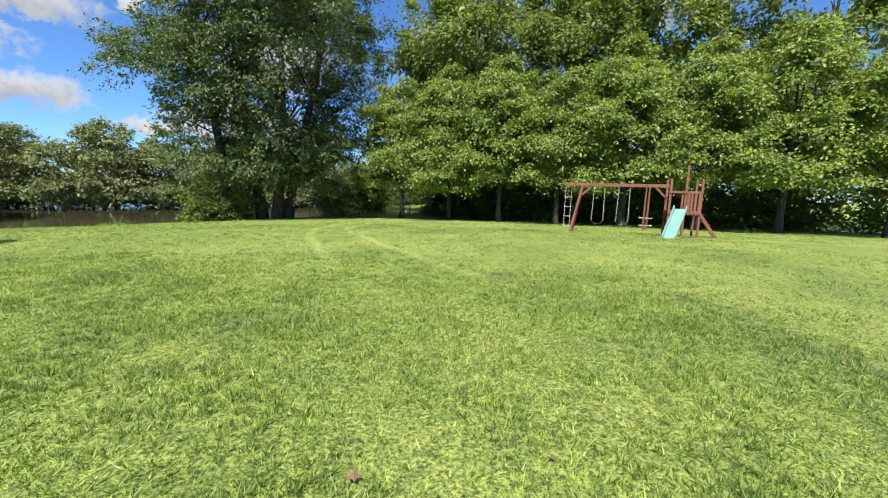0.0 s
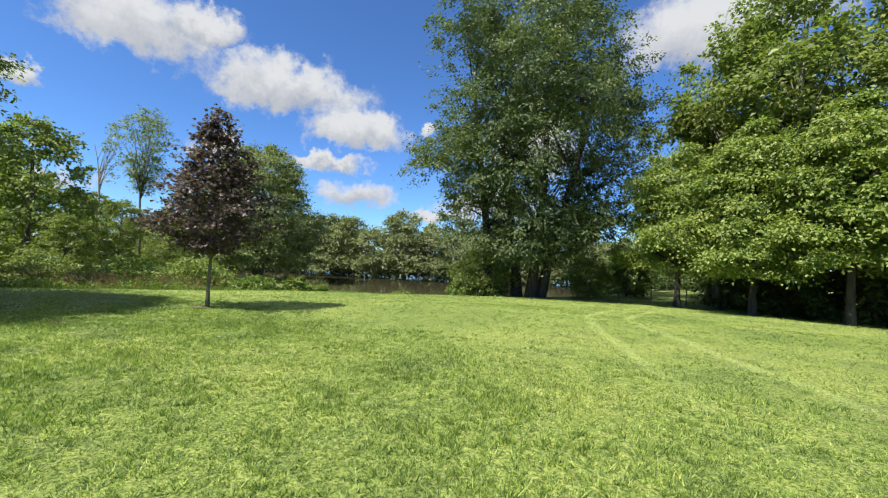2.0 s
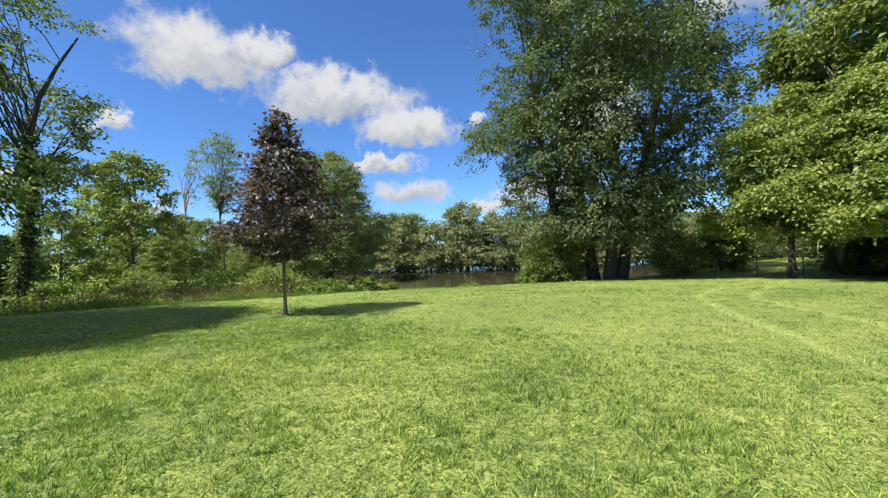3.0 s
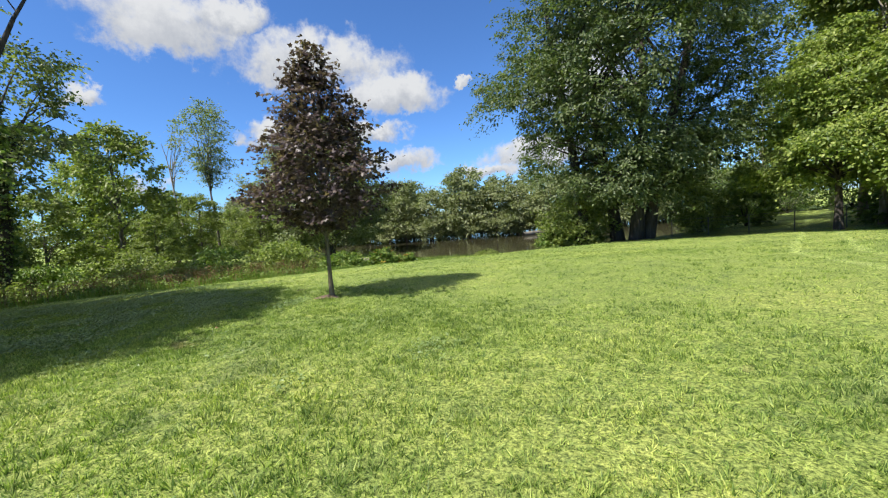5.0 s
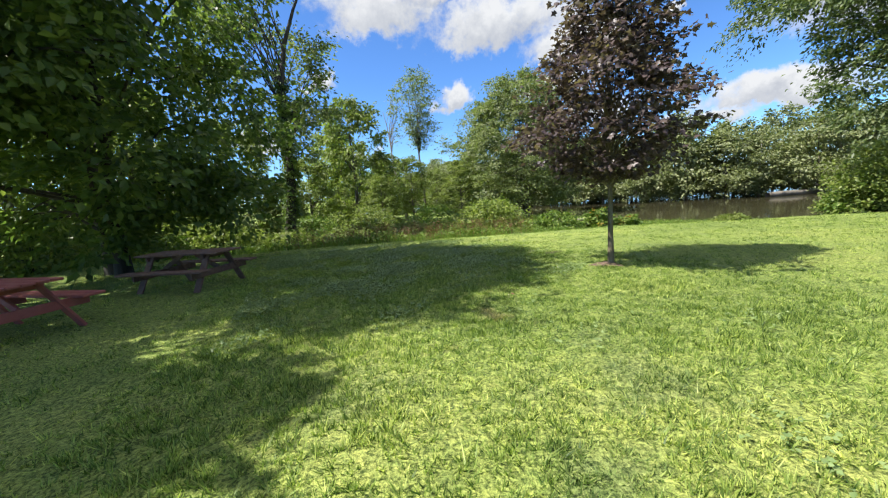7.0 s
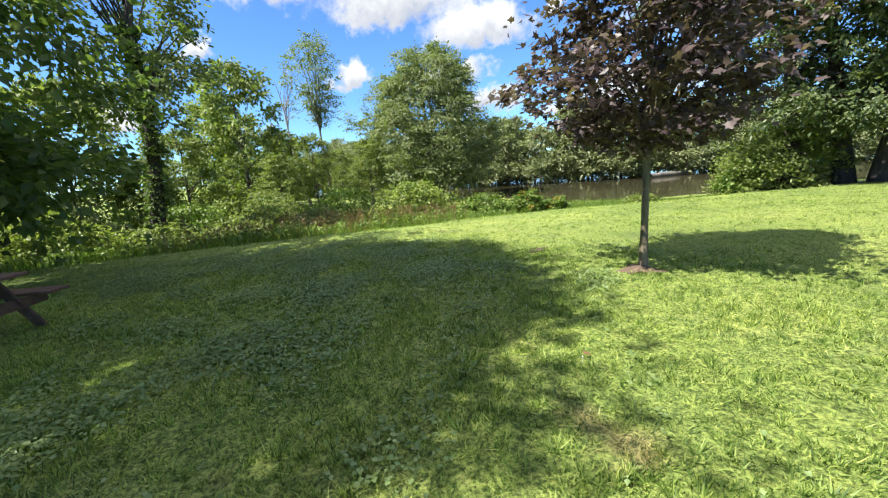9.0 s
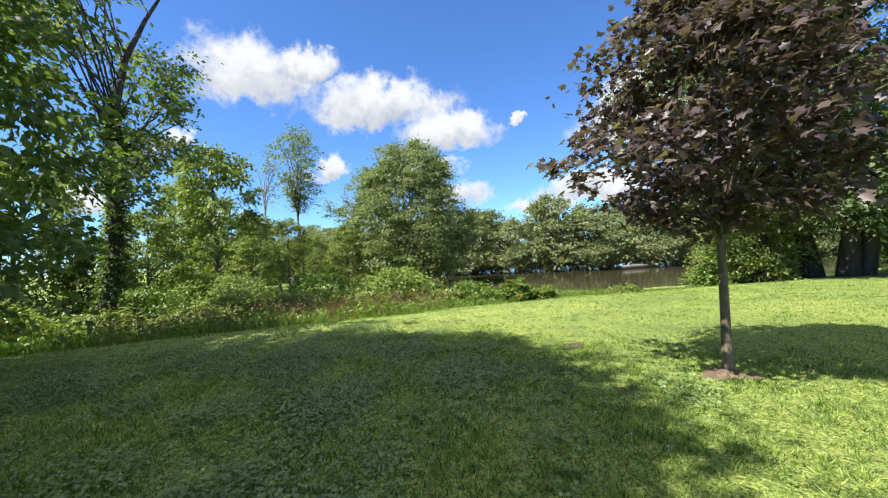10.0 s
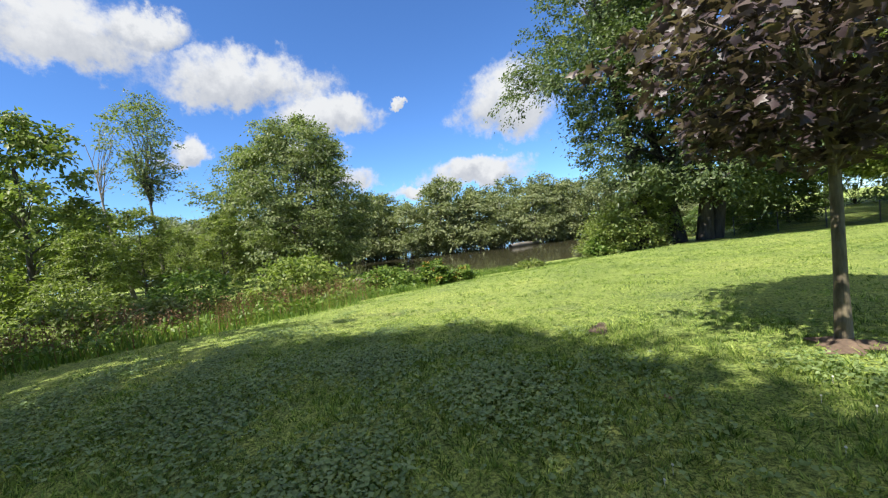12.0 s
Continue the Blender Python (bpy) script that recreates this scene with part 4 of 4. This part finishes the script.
    for t in np.linspace(0, 1, 12):
        y, z = -0.68 - 1.6 * t, 1.15 * (1 - t) ** 1.05 * (1 - 0.06 * math.sin(t * 6)) + 0.08
        x = 4.98 - 0.55 * t
        rings.append([bm.verts.new((x + a, y, z + b)) for a, b in prof])
    for a, b in zip(rings, rings[1:]):
        for i in range(len(prof)):
            j = (i + 1) % len(prof)
            bm.faces.new((a[i], a[j], b[j], b[i]))
    bm.faces.new(rings[0])
    bm.faces.new(list(reversed(rings[-1])))
    bmesh.ops.recalc_face_normals(bm, faces=bm.faces[:])
    part("slide", bm, SLIDE_PLASTIC, s, "sea-green plastic slide")
    return s


swing_set()
bm = bmesh.new()
bmesh.ops.create_circle(bm, cap_ends=True, segments=28, radius=1.0)
for v in bm.verts:
    a = math.atan2(v.co.y, v.co.x)
    k = 1 + 0.1 * math.sin(3 * a) + 0.06 * math.sin(7 * a)
    v.co.x, v.co.y = v.co.x * 1.0 * k, v.co.y * 0.8 * k
    v.co.z = ground_z(10.45 + v.co.x, 19.1 + v.co.y) - ground_z(10.45, 19.1) + 0.03
chips = part("wood_chips", bm, MULCH, None)
chips.matrix_basis = pose(10.45, 19.1, ground_z(10.45, 19.1))
tagged(chips, "patch of brown wood chips under the tower", "ground cover", kind="structure")


# ---------------------------------------------------------------- picnic tables
def picnic_table(x, y, turn, mat, label):
    """Plank table with benches on crossed legs; its length runs along local x."""
    t = thing("picnic_table", x, y, label, "picnic table", "picnic tables", turn)
    for i in range(5):
        part("plank", bar((-1.0, -0.304 + i * 0.152, 0.745), (1.0, -0.304 + i * 0.152, 0.745), 0.14, 0.038), mat, t)
    for sgn in (-1, 1):
        for k in (0, 1):
            part("bench_plank", bar((-1.0, sgn * (0.62 + 0.15 * k), 0.44), (1.0, sgn * (0.62 + 0.15 * k), 0.44), 0.14, 0.038), mat, t)
    for u in (-0.68, 0.68):
        for sgn in (-1, 1):
            part("leg", bar((u + 0.02 * sgn, sgn * 0.66, -0.02), (u + 0.02 * sgn, sgn * 0.22, 0.72), 0.04, 0.14, up=(1, 0, 0)), mat, t)
        part("bench_support", bar((u + 0.045, -0.78, 0.36), (u + 0.045, 0.78, 0.36), 0.04, 0.13), mat, t)
        part("top_batten", bar((u - 0.045, -0.34, 0.68), (u - 0.045, 0.34, 0.68), 0.04, 0.09), mat, t)
        part("brace", bar((u, 0, 0.40), (u * 0.25, 0, 0.70), 0.04, 0.09), mat, t)
    return t


picnic_table(-15.3, -1.88, 55, RED_PAINT, "picnic table painted faded red, in the shade")
picnic_table(-18.1, -0.1, 59, OLD_WOOD, "weathered reddish wooden picnic table in the shade")


# ---------------------------------------------------------------- fence beyond the lawn
def wire_fence():
    f = thing("wire_fence", -14.0, 37.6, "low dark steel post-and-wire fence at the lawn's end", "fence")
    z0 = ground_z(-14.0, 37.6)
    xs = np.arange(0, 40, 2.4)
    gz = [ground_z(-14 + x, 37.6 + 0.02 * x) - z0 for x in xs]
    for x, z in zip(xs, gz):
        bm = bmesh.new()
        bmesh.ops.create_cone(bm, cap_ends=True, segments=8, radius1=0.035, radius2=0.035, depth=1.4, matrix=Matrix.Translation((x, 0.02 * x, z + 0.66)))
        part("post", bm, FENCE_METAL, f)
    for h in (0.15, 0.45, 0.75, 1.05, 1.3):
        v, q = tube(np.array([(x, 0.02 * x, z + h) for x, z in zip(xs, gz)]), np.full(len(xs), 0.008 if h < 1.2 else 0.016), 5)
        mesh_object("wire" if h < 1.2 else "rail", v, q, FENCE_METAL, f)


wire_fence()


# ---------------------------------------------------------------- small things on the ground
def soil_ring():
    bm = bmesh.new()
    c = bm.verts.new((0, 0, 0.045))
    rim, mid = [], []
    for i in range(26):
        a = i / 26 * 2 * math.pi
        k = 0.24 + 0.07 * math.sin(3 * a + 1) + 0.05 * math.sin(8 * a)
        x, y = k * math.cos(a), k * math.sin(a)
        mid.append(bm.verts.new((x * 0.5, y * 0.5, 0.028 + 0.012 * math.sin(5 * a))))
        rim.append(bm.verts.new((x, y, ground_z(-14.2 + x, 7.6 + y) - ground_z(-14.2, 7.6) - 0.005)))
    for i in range(26):
        j = (i + 1) % 26
        bm.faces.new((c, mid[i], mid[j]))
        bm.faces.new((mid[i], rim[i], rim[j], mid[j]))
    ob = part("soil_ring", bm, SOIL, None)
    ob.matrix_basis = pose(-14.2, 7.6, ground_z(-14.2, 7.6) + 0.012)
    tagged(ob, "bare brown soil ring at the purple maple's foot", "soil", kind="structure")


soil_ring()


def fallen_leaf(x, y, size, turn):
    bm = bmesh.new()
    pts = [bm.verts.new((a - 0.4, b, 0.15 * abs(b) + 0.05 * math.sin(a * 5))) for a, b in MAPLE_LEAF]
    c = bm.verts.new((0, 0, 0.12))
    for i in range(len(pts)):
        bm.faces.new((c, pts[i], pts[(i + 1) % len(pts)]))
    ob = part("fallen_leaf", bm, DRY_LEAF, None)
    ob.matrix_basis = Matrix.LocRotScale((x, y, ground_z(x, y) + 0.045), Euler((0.3, 0.2, turn)), (size, size, size))
    tagged(ob, "curled dry brown leaf lying on the grass", "leaf", "fallen leaves")


for x, y, size, turn in ((-0.2, 2.4, 0.075, 0.4), (0.8, 2.6, 0.06, 2.0), (3.8, 4.2, 0.07, 1.0), (3.3, 3.9, 0.06, 3.0), (-13.1, 4.9, 0.08, 1.9), (-16.8, 3.4, 0.08, 2.6), (-15.4, 6.0, 0.06, 0.2)):
    fallen_leaf(x, y, size, turn)


def drift_log(x, y, length, r, turn):
    line = np.array([[-0.5, 0, 0.0], [-0.2, 0.03, 0.05], [0.15, -0.02, 0.06], [0.5, 0.04, 0.12]]) * [length, length, 1]
    v, q = tube(line, [r, r * 1.05, r * 0.85, r * 0.5], 9)
    ob = mesh_object("drift_log", v, q, DRIFTWOOD, smooth=True)
    ob.matrix_basis = pose(x, y, ground_z(x, y) + r * 0.6, 0, 0, turn)
    tagged(ob, "grey driftwood log stranded at the waterline", "log")


drift_log(-41, 27.5, 3.2, 0.25, 40)
drift_log(-42.2, 67.4, 9.0, 0.4, 72)


def seed_stalks():
    """Dry weed stalks with rusty seed heads among the rough growth."""
    rng = np.random.default_rng(41)
    n = 260
    y = rng.uniform(1.5, 13.5, n)
    x = np.interp(y, (-40, 6, 12, 18.7), (-35.9, -23.95, -24.6, -26.0)) - rng.gamma(2.0, 0.75, n) - 0.3
    z = heights(x, y)
    tall = rng.uniform(0.45, 0.95, n)
    top = np.stack([x + rng.normal(0, 0.08, n), y + rng.normal(0, 0.08, n), z + tall], 1)
    stalks = joined([tube(np.array([[x[i], y[i], z[i] - 0.05], top[i]]), [0.006, 0.004], 4) for i in range(n)])
    ob = mesh_object("seed_stalks", stalks[0], stalks[1], DRY_LEAF)
    tagged(ob, "dry brown weed stalks with rusty seed heads", "weeds", kind="stuff")
    v, f = sprays_to_leaves(rng, top - [[0, 0, 0.1]], np.tile([[0.05, 0.02, 1.0]], (n, 1)), 0.28, 22, 0.05, 0.6, droop=0.0)
    tagged(mesh_object("seed_heads", v, f, DRY_LEAF, ob), "rusty brown seed heads", kind="stuff")


seed_stalks()


def bare_patch(x, y, rx, ry, turn, label):
    bm = bmesh.new()
    c = bm.verts.new((0, 0, 0.012))
    rim = []
    for i in range(22):
        a = i / 22 * 2 * math.pi
        k = 1 + 0.2 * math.sin(3 * a + x) + 0.12 * math.sin(7 * a)
        px, py = rx * k * math.cos(a), ry * k * math.sin(a)
        rim.append(bm.verts.new((px, py, 0.006)))
    for i in range(22):
        bm.faces.new((c, rim[i], rim[(i + 1) % 22]))
    ob = part("bare_patch", bm, SOIL, None)
    ob.matrix_basis = pose(x, y, ground_z(x, y) + 0.006, 0, 0, turn)
    tagged(ob, label, "soil", kind="structure")


bare_patch(-16.3, 7.9, 0.26, 0.1, 100, "worn patch of reddish bare soil in the lawn")


def clover_head(x, y):
    bm = bmesh.new()
    bmesh.ops.create_icosphere(bm, subdivisions=1, radius=0.007)
    for v in bm.verts:
        v.co *= 1 + 0.25 * math.sin(v.co.x * 900 + v.co.y * 700)
    bmesh.ops.create_cone(bm, cap_ends=False, segments=5, radius1=0.0012, radius2=0.0012, depth=0.05, matrix=Matrix.Translation((0, 0, -0.03)))
    ob = part("clover_blossom", bm, BLOSSOM, None)
    ob.matrix_basis = pose(x, y, ground_z(x, y) + 0.055)
    return tagged(ob, "small white clover blossom in the lawn", "flower", "clover blossoms")


rng = np.random.default_rng(77)
first = clover_head(-14.6, 5.6)
for i in range(9):
    x, y = rng.normal(-14.4, 0.5), rng.normal(5.7, 0.55)
    copy_thing(first, pose(x, y, ground_z(x, y) + 0.055))
